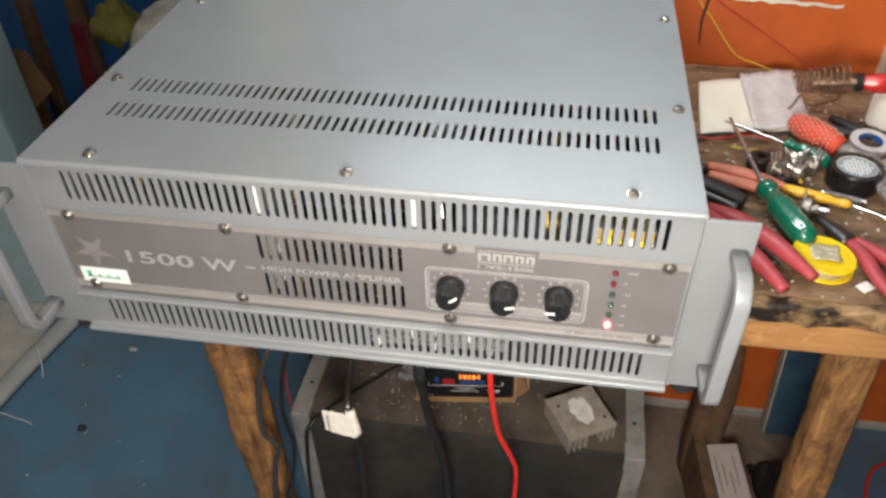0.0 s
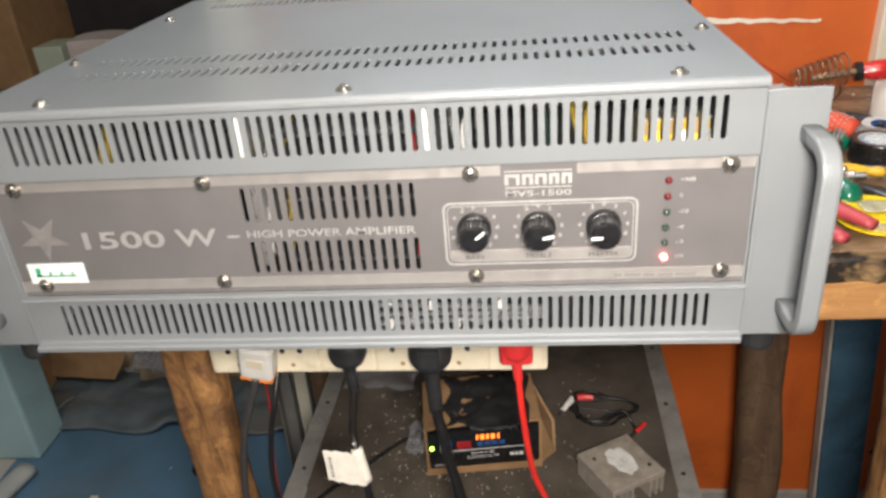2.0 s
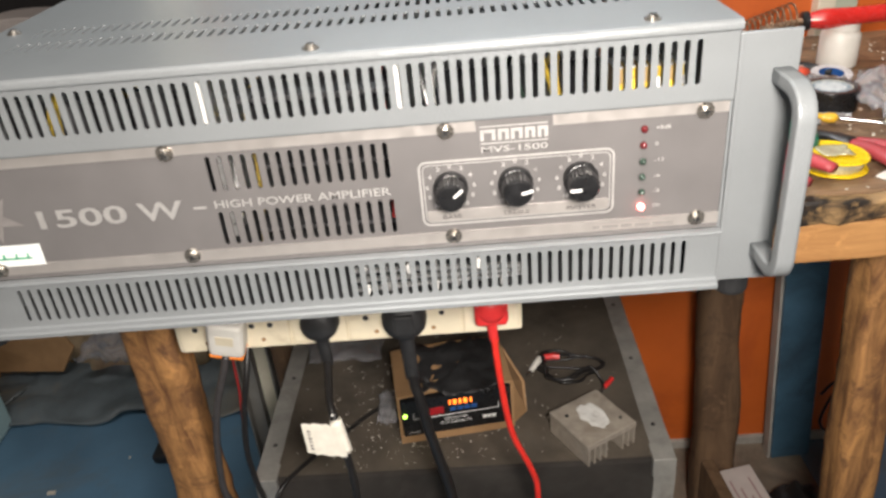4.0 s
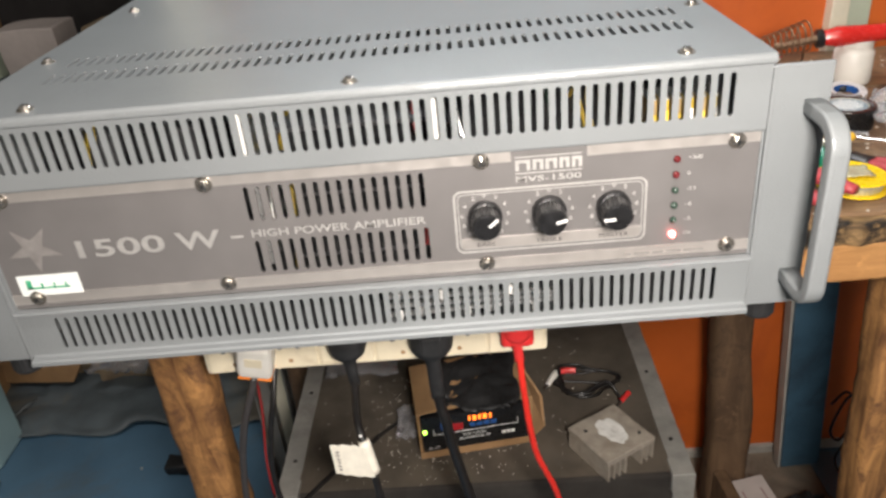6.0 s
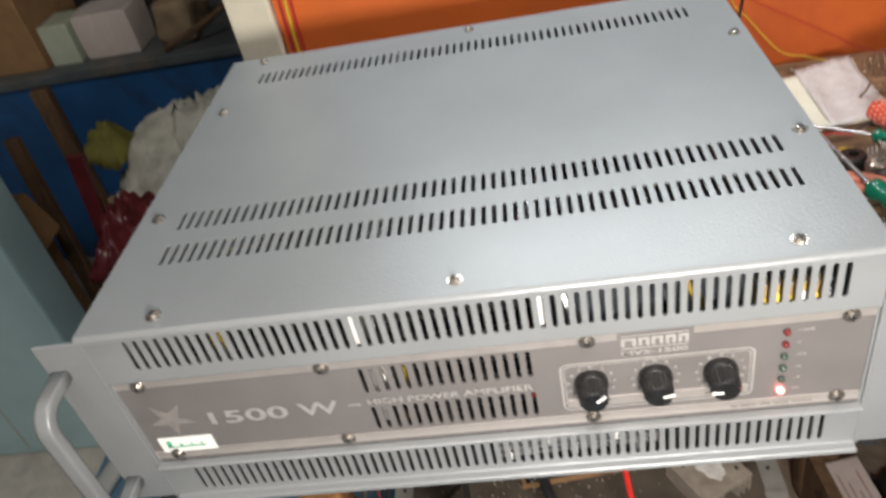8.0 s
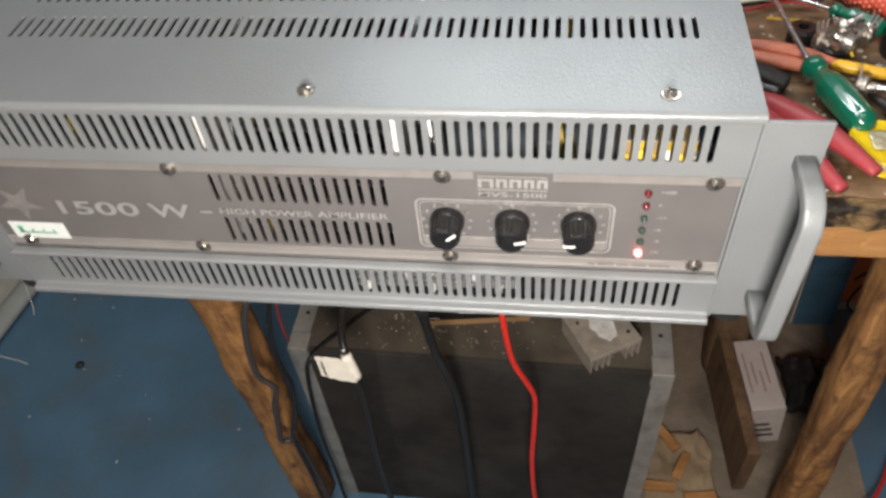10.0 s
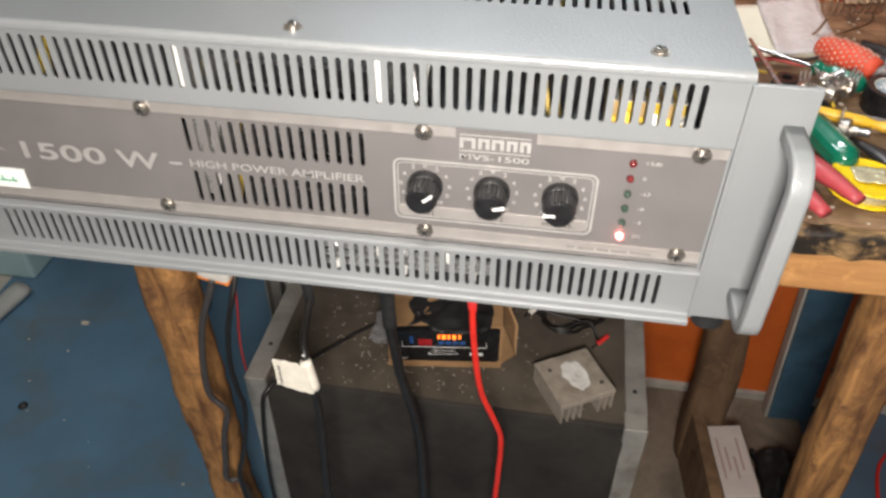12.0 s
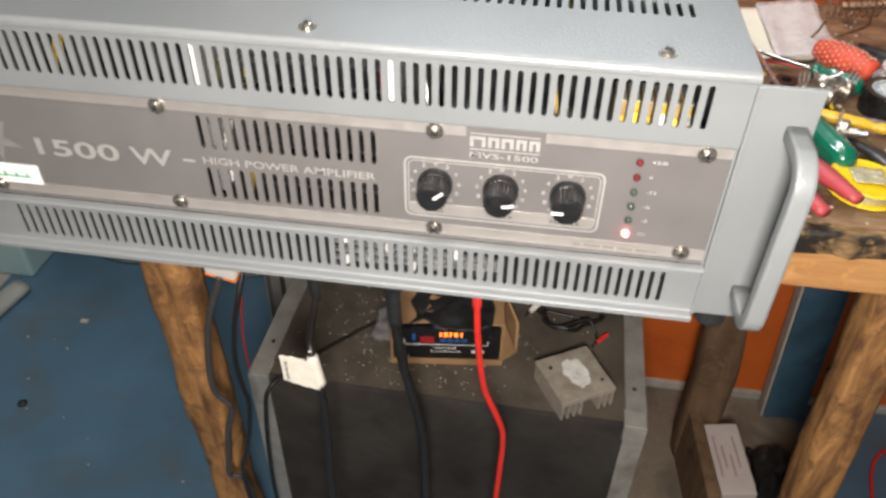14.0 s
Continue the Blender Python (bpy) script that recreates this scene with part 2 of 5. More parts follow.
    grey_pipe=surface("grey_pvc", (0.36, 0.37, 0.36), 0.5, 0.0, 0.1, 20, 0.1),
    sack=surface("white_woven_sack", (0.62, 0.62, 0.55), 0.75, 0.0, 0.15, 30, 0.6, 300, 0.003, (0.4, 0.4, 0.32), 18.0),
    olive=surface("olive_cloth", (0.19, 0.18, 0.04), 0.8, 0.0, 0.25, 30, 0.4, 300, 0.001),
    maroon=surface("maroon_plastic_sheet", (0.15, 0.025, 0.03), 0.35, 0.0, 0.3, 25, 0.4, 60, 0.003),
    # floor dirt and shadow mixed into one dull colour; also the counter top
    slate=surface("dull_grey_blue", (0.1, 0.122, 0.135), 0.55, 0.0, 0.25, 14, 0.3, 60, 0.003, (0.19, 0.165, 0.125), 5.0),
    tan=surface("tan_foam", (0.32, 0.24, 0.15), 0.9, 0.0, 0.25, 30, 0.5, 200, 0.002),
    carton=surface("printed_white_carton", (0.62, 0.55, 0.52), 0.6, 0.0, 0.06, 40, 0.1),
    pink=surface("pink_print", (0.42, 0.27, 0.26), 0.6, 0.0, 0.1, 100, 0.0),
    grey_steel=surface("grey_steel_channel", (0.26, 0.25, 0.23), 0.5, 0.4, 0.15, 30, 0.15),
    crumb=surface("pale_debris", (0.6, 0.55, 0.47), 0.6, 0.1, 0.3, 300, 0.1),
    # near-black: the darkness of the unlit back room is put into this colour
    dark_void=surface("unlit_room_dark", (0.045, 0.04, 0.04), 0.8, 0.0, 0.3, 8, 0.1),
    yellow_wire=surface("yellow_wire", (0.75, 0.5, 0.05), 0.4, 0.0, 0.1, 100, 0.0),
    red_wire=surface("red_wire", (0.45, 0.03, 0.03), 0.4, 0.0, 0.1, 100, 0.0),
)


# ---- building helpers ----
def link_mesh(name, bm, material, smooth=False):
    me = bpy.data.meshes.new(name)
    if smooth:
        for f in bm.faces:
            f.smooth = True
    bm.to_mesh(me)
    bm.free()
    me.materials.append(M[material])
    return new(name, me)


def part(name, bm, material, parent, label="", smooth=False):
    ob = link_mesh(name, bm, material, smooth)
    ob.parent = parent
    ob.matrix_parent_inverse = Matrix() if parent.parent else Matrix.Translation(-parent.location)
    return tagged(ob, label)


def thing(name, place, label, category, group="", kind=""):
    ob = new(name)
    ob.location = place
    ob.empty_display_size = 0.02
    return tagged(ob, label, category, group, kind)


def solo(name, bm, material, label, category, group="", kind="", smooth=False):
    return tagged(link_mesh(name, bm, material, smooth), label, category, group, kind)


def box(bm, x0, x1, y0, y1, z0, z1, bevel=0.0, m=None, segments=2):
    r = bmesh.ops.create_cube(bm, size=1.0, matrix=Matrix.Translation(((x0 + x1) / 2, (y0 + y1) / 2, (z0 + z1) / 2)) @ Matrix.Diagonal((x1 - x0, y1 - y0, z1 - z0, 1)))
    verts = r["verts"]
    if bevel:
        edges = list({e for v in verts for e in v.link_edges})
        out = bmesh.ops.bevel(bm, geom=edges, offset=bevel, segments=segments, affect="EDGES", profile=0.6)
        verts = list({v for f in out["faces"] for v in f.verts} | {v for v in verts if v.is_valid})
    if m is not None:
        bmesh.ops.transform(bm, matrix=m, verts=verts)
    return bm


def made_box(*args, **kw):
    return box(bmesh.new(), *args, **kw)


def lathe(bm, profile, m=None, n=24, ring=False):
    """Turn (radius, height) pairs round the z axis."""
    m = m or Matrix()
    rings = []
    for r, h in profile:
        rings.append([bm.verts.new(m @ Vector((r * math.cos(2 * math.pi * k / n), r * math.sin(2 * math.pi * k / n), h))) for k in range(n)])
    for a, b in zip(rings, rings[1:]):
        for k in range(n):
            bm.faces.new((a[k], a[(k + 1) % n], b[(k + 1) % n], b[k]))
    if ring:
        for k in range(n):
            bm.faces.new((rings[-1][k], rings[-1][(k + 1) % n], rings[0][(k + 1) % n], rings[0][k]))
        return bm
    if profile[0][0] > 1e-6:
        bm.faces.new(rings[0][::-1])
    if profile[-1][0] > 1e-6:
        bm.faces.new(rings[-1])
    return bm


def smooth_path(points, per=8):
    p = [Vector(q) for q in points]
    p = [2 * p[0] - p[1]] + p + [2 * p[-1] - p[-2]]
    out = []
    for i in range(1, len(p) - 2):
        for k in range(per):
            t = k / per
            a, b, c, d = p[i - 1 : i + 3]
            out.append(0.5 * (2 * b + (c - a) * t + (2 * a - 5 * b + 4 * c - d) * t * t + (3 * b - a - 3 * c + d) * t**3))
    return out + [p[-2]]


def sweep(bm, points, radius, n=10, per=8, flat=1.0, squareness=0.0, smooth=True):
    """A tube along a path; radius may be a number or one number a point of the path."""
    path = smooth_path(points, per) if smooth else [Vector(q) for q in points]
    radii = [radius] * len(path) if isinstance(radius, (int, float)) else [float(r) for r in np.interp(np.linspace(0, 1, len(path)), np.linspace(0, 1, len(radius)), radius)]
    side = None
    rings = []
    for i, p in enumerate(path):
        ahead = (path[min(i + 1, len(path) - 1)] - path[max(i - 1, 0)]).normalized()
        if side is None:
            side = ahead.cross(Vector((0, 0, 1)))
            if side.length < 0.05:
                side = ahead.cross(Vector((0, 1, 0)))
        side = (side - ahead * side.dot(ahead)).normalized()
        up = side.cross(ahead)
        ring = []
        for k in range(n):
            a = 2 * math.pi * (k + 0.5) / n
            c, s = math.cos(a), math.sin(a)
            stretch = 1 + squareness * (1 / max(abs(c), abs(s)) - 1)
            ring.append(bm.verts.new(p + radii[i] * stretch * (c * side + flat * s * up)))
        rings.append(ring)
    for a, b in zip(rings, rings[1:]):
        for k in range(n):
            bm.faces.new((a[k], a[(k + 1) % n], b[(k + 1) % n], b[k]))
    bm.faces.new(rings[0][::-1])
    bm.faces.new(rings[-1])
    bmesh.ops.recalc_face_normals(bm, faces=bm.faces)
    return bm


def tube(points, radius, **kw):
    return sweep(bmesh.new(), points, radius, **kw)


def roughened(bm, amount, scale, cuts=0, along=1.0):
    """Uneven, worn faces: move every vertex by smooth noise."""
    if cuts:
        bmesh.ops.subdivide_edges(bm, edges=bm.edges, cuts=cuts, use_grid_fill=True)
    for v in bm.verts:
        q = Vector((v.co.x, v.co.y, v.co.z * along)) * scale
        v.co += amount * Vector((noise.noise(q), noise.noise(q + Vector((31, 7, 3))), noise.noise(q + Vector((5, 53, 17)))))
    return bm


def thicken(bm, by):
    bm.normal_update()
    bmesh.ops.solidify(bm, geom=bm.faces[:], thickness=by)
    return bm


def crumpled_sheet(x0, x1, y0, y1, height, bumps, scale, nx=26, ny=22, thick=0.0012, seed=0.0, base=0.0, mound=0.0):
    """A cloth or foil lying in folds, with a thickness of its own."""
    bm = bmesh.new()
    rows = []
    for j in range(ny + 1):
        row = []
        for i in range(nx + 1):
            u, v = i / nx, j / ny
            q = Vector((u * (x1 - x0) * scale + seed, v * (y1 - y0) * scale, seed))
            h = height * (0.5 + 0.5 * noise.noise(q)) + bumps * abs(noise.noise(q * 2.7)) + mound * math.sin(math.pi * u) ** 0.6 * math.sin(math.pi * v) ** 0.6
            wob = 0.12 * Vector((noise.noise(q * 1.3 + Vector((9, 1, 4))), noise.noise(q * 1.3 + Vector((2, 8, 6))), 0))
            row.append(bm.verts.new((x0 + (x1 - x0) * u + wob.x * (x1 - x0), y0 + (y1 - y0) * v + wob.y * (y1 - y0), base + h)))
        rows.append(row)
    for j in range(ny):
        for i in range(nx):
            bm.faces.new((rows[j][i], rows[j][i + 1], rows[j + 1][i + 1], rows[j + 1][i]))
    thicken(bm, thick)
    return bm


def slotted(bm, u0, u1, rows, v0, v1, thick, place):
    """A plate pierced by rows of round-ended slots. rows: (v middle, half height, first u, pitch, count, half width); place maps u, v, w to the world."""
    def quad(a, b, c, d):
        bm.faces.new([bm.verts.new(place(*p, 0)) for p in (a, b, c, d)])
        bm.faces.new([bm.verts.new(place(*p, -thick)) for p in (d, c, b, a)])

    n = 6
    edge = v0
    for vc, hh, first, pitch, count, hw in rows:
        ch = hh + hw
        lo, hi = vc - ch, vc + ch
        quad((u0, edge), (u1, edge), (u1, lo), (u0, lo))
        left, right = first - pitch / 2, first + pitch * (count - 0.5)
        if left - u0 > 1e-5:
            quad((u0, lo), (left, lo), (left, hi), (u0, hi))
        if u1 - right > 1e-5:
            quad((right, lo), (u1, lo), (u1, hi), (right, hi))
        for k in range(count):
            uc = first + pitch * k
            hole, rim = [], []
            for s in (1, -1):
                for i in range(n + 1):
                    a = math.pi * i / n
                    hole.append((uc + s * hw * math.cos(a), vc + s * (hh - hw + hw * math.sin(a))))
                    rim.append((uc + s * pitch / 2 * (1 - 2 * i / n), vc + s * ch))
            front_h = [bm.verts.new(place(*p, 0)) for p in hole]
            front_r = [bm.verts.new(place(*p, 0)) for p in rim]
            back_h = [bm.verts.new(place(*p, -thick)) for p in hole]
            back_r = [bm.verts.new(place(*p, -thick)) for p in rim]
            m = len(hole)
            for i in range(m):
                j = (i + 1) % m
                bm.faces.new((front_h[i], front_r[i], front_r[j], front_h[j]))
                bm.faces.new((back_h[j], back_r[j], back_r[i], back_h[i]))
                bm.faces.new((front_h[j], back_h[j], back_h[i], front_h[i]))
        edge = hi
    quad((u0, edge), (u1, edge), (u1, v1), (u0, v1))
    return bm


def lettering(body, x, z, height, width, y, parent, material="print", name="lettering", bold=0.0, turn=None, shear=0.0):
    """Words in the built-in font, with their left end at x, their foot at z and their face towards -y; turn places them elsewhere."""
    c = bpy.data.curves.new("letters", "FONT")
    c.body, c.size, c.extrude, c.offset, c.shear, c.resolution_u = body, 1.0, 0.0, bold, shear, 3
    ob = new("letters", c)
    me = bpy.data.meshes.new_from_object(ob.evaluated_get(bpy.context.evaluated_depsgraph_get()))
    bpy.data.objects.remove(ob)
    bm = bmesh.new()
    bm.from_mesh(me)
    bpy.data.meshes.remove(me)
    lo = [min(v.co[k] for v in bm.verts) for k in (0, 1)]
    hi = [max(v.co[k] for v in bm.verts) for k in (0, 1)]
    for v in bm.verts:
        u, w = (v.co.x - lo[0]) / (hi[0] - lo[0]) * width, (v.co.y - lo[1]) / (hi[1] - lo[1]) * height
        v.co = turn @ Vector((u, 0, w)) if turn else Vector((x + u, y, z + w))
    return part(name, bm, material, parent)


def bar_marks(bm, x, z, spans, height, y, turn=None):
    for a, b in spans:
        pts = [Vector((a, 0, 0)), Vector((b, 0, 0)), Vector((b, 0, height)), Vector((a, 0, height))]
        bm.faces.new([bm.verts.new(turn @ p if turn else p + Vector((x, y, z))) for p in pts])
    return bm


def pan_screw(name, parent, m, r=0.0036):
    """A plated pan-head screw on a washer, with a cross recess; its axis is the z of m."""
    bm = lathe(bmesh.new(), [(r * 1.45, 0), (r * 1.45, 0.0005), (r * 1.4, 0.0007), (r, 0.0007), (r, 0.0014), (r * 0.8, 0.0022), (r * 0.45, 0.0026), (0.0001, 0.0027)], m, 18)
    ob = part(name, bm, "steel", parent, smooth=False)
    for a in (0.5, 0.5 + math.pi / 2):
        rec = box(bmesh.new(), -r * 0.62, r * 0.62, -r * 0.13, r * 0.13, 0.0022, 0.00285, m=m @ Matrix.Rotation(a, 4, "Z"))
        part("recess", rec, "matt_black", ob)
    return ob


# ---- the room ----
WALL_Y, BENCH_Z = 0.49, 0.61


def structure(name, bm, material, label, category):
    return solo(name, bm, material, label, category, kind="structure")


structure("floor", made_box(-0.78, 0.235, -1.7, 1.9, -0.06, 0.0), "blue_floor", "blue painted floor, scuffed and dusty", "floor")
structure("floor_cement", made_box(0.235, 0.53, -1.7, WALL_Y, -0.06, -0.001), "cement", "bare dusty cement floor under the bench", "floor")
structure("floor_east", made_box(0.53, 1.7, -1.7, WALL_Y, -0.06, 0.0), "blue_floor", "blue painted floor beyond the bench leg", "floor")
structure("floor_side", made_box(-1.9, -0.78, -1.7, 1.9, -0.06, -0.001), "pale_cement", "pale grey cement floor strip", "floor")
structure("wall_north", made_box(-0.205, 1.7, WALL_Y, WALL_Y + 0.11, 0.014, 0.79), "wall", "bright orange distempered wall behind the bench", "wall")
# stays out of view; coloured so the amplifier lid reflects cool grey, not orange
structure("wall_north_upper", made_box(-0.205, 1.7, WALL_Y, WALL_Y + 0.11, 0.79, 2.4), "upper_wall", "unseen upper part of the bench wall, blue-grey for the lid's reflection", "wall")
structure("baseboard", made_box(-0.205, 1.7, WALL_Y - 0.006, WALL_Y + 0.1, -0.002, 0.014, bevel=0.003), "pale_cement", "pale cement strip at the foot of the wall", "baseboard")
structure("wall_far", made_box(-1.9, 0.3, 1.9, 2.0, -0.05, 2.4), "dark_void", "back room wall, coloured near-black for the unlit room", "wall")
structure("wall_west", made_box(-2.0, -1.9, -1.7, 2.0, -0.05, 2.4), "plaster", "dingy plastered wall", "wall")
structure("wall_east", made_box(1.7, 1.8, -1.7, 0.6, -0.05, 2.4), "plaster", "dingy plastered wall", "wall")
structure("wall_south", made_box(-2.0, 1.8, -1.8, -1.7, -0.05, 2.4), "plaster", "dingy plastered wall", "wall")
structure("wall_passage", made_box(-0.205, -0.105, WALL_Y + 0.11, 1.9, -0.05, 2.4), "plaster", "plastered side wall of the back room", "wall")
structure("ceiling", made_box(-2.0, 1.8, -1.8, 2.0, 2.4, 2.5), "plaster", "dingy plastered ceiling", "ceiling")

jamb = thing("door_jamb", (-0.23, WALL_Y, 0), "cream painted door jamb beside the orange wall", "door frame", kind="structure")
part("jamb_post", made_box(-0.252, -0.206, WALL_Y - 0.012, WALL_Y + 0.12, 0.0, 2.1, bevel=0.003), "cream", jamb)
part("jamb_stop", made_box(-0.266, -0.2525, WALL_Y + 0.03, WALL_Y + 0.08, 0.0, 2.1, bevel=0.002), "pale_green", jamb)

for x0, x1, dy, mat_name, words in ((0.463, 0.482, 0.016, "cream", "cream painted upright strip on the orange wall"), (0.4825, 0.508, 0.01, "pale_green", "pale green painted upright strip on the orange wall")):
    structure("trim", made_box(x0, x1, WALL_Y - dy, WALL_Y + 0.002, BENCH_Z - 0.02, 1.9, bevel=0.002), mat_name, words, "trim")


def blue_plank():
    t = thing("blue_board", (0.5, 0.46, 0), "dull blue painted board standing against the wall", "board")
    lean = Matrix.Translation((0.4815, 0, 0)) @ Matrix.Rotation(-0.066, 4, "Y")
    part("board", roughened(made_box(0.003, 0.056, 0.448, 0.472, 0.004, 0.545, bevel=0.002, m=lean), 0.001, 30), "blue_post", t)
    part("batten", made_box(-0.001, 0.0025, 0.452, 0.47, 0.001, 0.545, m=lean), "pale_cement", t, "pale strip along the left edge")


blue_plank()


# ---- work bench ----
def timber(points, w, d, name, parent, material, rough_by=0.005, square=0.6):
    """A rough-hewn post along a path of (x, y, z), w wide and d deep."""
    bm = tube(points, w / 2, n=24, per=14, flat=d / w, squareness=square)
    roughened(bm, rough_by, 28, along=0.35)
    roughened(bm, rough_by * 0.35, 75)
    return part(name, bm, material, parent, smooth=True)


bench = thing("work_bench", (0.3, 0.28, 0), "rough timber work bench with a worn, charred top", "work bench")
for k, (yy0, yy1) in enumerate(((0.102, 0.222), (0.2235, 0.35), (0.3515, 0.478))):
    bm = made_box(-0.2, 1.05, yy0, yy1, BENCH_Z - 0.028, BENCH_Z, bevel=0.0025)
    bmesh.ops.subdivide_edges(bm, edges=[e for e in bm.edges if abs(e.verts[0].co.x - e.verts[1].co.x) > 0.5], cuts=60, use_grid_fill=True)
    part("plank", roughened(bm, 0.0012, 40), "bench_top", bench)
bm = made_box(-0.2, 1.05, 0.089, 0.1015, BENCH_Z - 0.0185, BENCH_Z - 0.001, bevel=0.003)
bmesh.ops.subdivide_edges(bm, edges=[e for e in bm.edges if abs(e.verts[0].co.x - e.verts[1].co.x) > 0.5], cuts=110, use_grid_fill=True)
part("edge_strip", roughened(bm, 0.0035, 60), "bench_edge", bench, "charred, splintered edge strip")
part("apron", roughened(made_box(-0.2, 1.05, 0.0925, 0.1012, 0.5605, 0.5912, bevel=0.002), 0.001, 14, 3), "apron", bench, "pale sawn front rail")
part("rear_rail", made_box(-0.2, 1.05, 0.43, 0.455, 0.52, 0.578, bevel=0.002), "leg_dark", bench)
timber([(-0.1815, 0.124, 0.58), (-0.181, 0.125, 0.4), (-0.179, 0.126, 0.22), (-0.177, 0.13, 0.0)], 0.043, 0.038, "leg", bench, "leg")
timber([(0.381, 0.134, 0.58), (0.391, 0.135, 0.42), (0.402, 0.137, 0.25), (0.418, 0.14, 0.0)], 0.034, 0.037, "leg", bench, "leg", 0.0035, 0.95)
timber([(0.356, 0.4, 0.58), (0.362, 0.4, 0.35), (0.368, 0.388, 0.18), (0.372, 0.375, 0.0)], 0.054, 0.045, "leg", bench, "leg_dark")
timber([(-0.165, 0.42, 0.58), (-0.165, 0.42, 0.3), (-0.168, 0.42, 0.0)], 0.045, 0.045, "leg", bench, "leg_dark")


# ---- the amplifier ----
ZB, ZT, HALF, DEEP = 0.612, 0.76, 0.2055, 0.338
YL = -0.003  # slotted face of the lower grille
YC = -0.0022  # slotted skirt of the cover
YE = -0.0062  # rolled front edge of the lid
amp = thing("amplifier", (0, 0.16, ZB), "grey hammertone rack power amplifier with front handles", "amplifier")


def front(u, v, w):
    return Vector((u, YC - w, v))


def low_front(u, v, w):
    return Vector((u, YL - w, v))


def on_panel(u, v, w):
    return Vector((u, -w, v))


def on_top(u, v, w):
    return Vector((u, v, ZT + w))


# cover: slotted lid, rolled front edge, slotted front skirt and sides
R = 0.0028
bm = bmesh.new()
slotted(bm, -HALF, HALF, [(0.0605, 0.0095, -0.1755, 0.00595, 61, 0.0013), (0.0945, 0.0095, -0.1755, 0.00595, 61, 0.0013), (0.295, 0.0098, -0.1705, 0.00581, 60, 0.00125)], YE + R, DEEP, 0.0012, on_top)
# three punched groups of slots, side by side
for ua, ub, first, pitch, count in ((-HALF, -0.0715, -0.1818, 0.00596, 19), (-0.0715, 0.0381, -0.0715 + 0.1096 / 36, 0.1096 / 18, 18), (0.0381, HALF, 0.0411, 0.00607, 25)):
    slotted(bm, ua, ub, [(0.7400, 0.0112, first, pitch, count, 0.0014)], 0.7205, ZT - 0.0045, 0.0012, front)
arc = [(YE + R - R * math.sin(a), ZT - R + R * math.cos(a)) for a in [math.pi / 2 * k / 5 for k in range(6)]]
arc += [(YE, ZT - 0.0042), (YE + 0.0004, ZT - 0.0049), (YE + 0.0012, ZT - 0.0051), (YC - 0.0002, ZT - 0.0047), (YC, ZT - 0.0045)]
for (ya, za), (yb, zb) in zip(arc, arc[1:]):
    bm.faces.new([bm.verts.new(p) for p in ((-HALF, ya, za), (-HALF, yb, zb), (HALF, yb, zb), (HALF, ya, za))])
foot = [(YC, 0.7205), (YC + 0.0003, 0.7196), (YC + 0.0008, 0.7192), (-0.0007, 0.719)]
for (ya, za), (yb, zb) in zip(foot, foot[1:]):
    bm.faces.new([bm.verts.new(p) for p in ((-HALF, ya, za), (-HALF, yb, zb), (HALF, yb, zb), (HALF, ya, za))])
bmesh.ops.remove_doubles(bm, verts=bm.verts, dist=1e-6)
cover = part("cover", bm, "paint", amp, "pierced grey hammertone lid")
for s in (-1, 1):
    a, b = sorted((s * HALF, s * (HALF - 0.0012)))
    part("side_panel", made_box(a, b, YC + 0.001, DEEP, ZB + 0.001, ZT - 0.0004), "paint", amp)
for px, py in ((-0.163, 0.006), (0.0, 0.007), (0.166, 0.0075), (0.197, 0.105), (-0.193, 0.1), (0.196, 0.245), (-0.188, 0.24), (0.004, 0.328), (0.18, 0.328), (-0.175, 0.328)):
    pan_screw("screw", cover, Matrix.Translation((px, py, ZT)) @ Matrix.Rotation(px * 9, 4, "Z"), 0.003)

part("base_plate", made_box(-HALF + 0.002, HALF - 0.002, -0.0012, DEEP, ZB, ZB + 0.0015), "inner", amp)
part("back_plate", made_box(-HALF + 0.002, HALF - 0.002, DEEP - 0.0015, DEEP, ZB + 0.002, ZT - 0.0015), "paint", amp)

# printed front panel with its two slotted windows
bm = slotted(bmesh.new(), -0.2045, 0.2045, [(0.6690, 0.0100, -0.0615, 0.00613, 16, 0.0013), (0.7010, 0.0100, -0.0615, 0.00613, 16, 0.0013)], 0.6475, 0.7195, 0.0015, on_panel)
bmesh.ops.remove_doubles(bm, verts=bm.verts, dist=1e-6)
panel = part("front_panel", bm, "facia", amp, "dark grey printed front panel")
part("silver_band", made_box(-0.2045, 0.0775, -0.0006, 0.0002, 0.7132, 0.7188), "silver", panel, "silver printed band")
part("silver_band", made_box(0.1165, 0.2045, -0.0006, 0.0002, 0.7132, 0.7188), "silver", panel, "silver printed band")
part("silver_band", made_box(-0.2045, 0.2045, -0.0006, 0.0002, 0.6505, 0.6568), "silver", panel, "silver printed band")
for px in (-0.19, -0.082, 0.062, 0.1925):
    for pz in (0.7148, 0.6545):
        pan_screw("screw", panel, Matrix.Translation((px, -0.0007, pz)) @ Matrix.Rotation(math.pi / 2, 4, "X") @ Matrix.Rotation(px * 30, 4, "Z"), 0.0031)

Y1 = -0.0004
lettering("1500", -0.1592, 0.6772, 0.0108, 0.0482, Y1, panel, bold=0.018)
lettering("W", -0.1048, 0.6772, 0.0108, 0.0245, Y1, panel, bold=0.018)
part("dash", bar_marks(bmesh.new(), -0.0748, 0.682, ((0, 0.007),), 0.0014, Y1), "print", panel)
lettering("HIGH POWER AMPLIFIER", -0.0632, 0.6815, 0.0046, 0.0942, Y1, panel, bold=0.014)
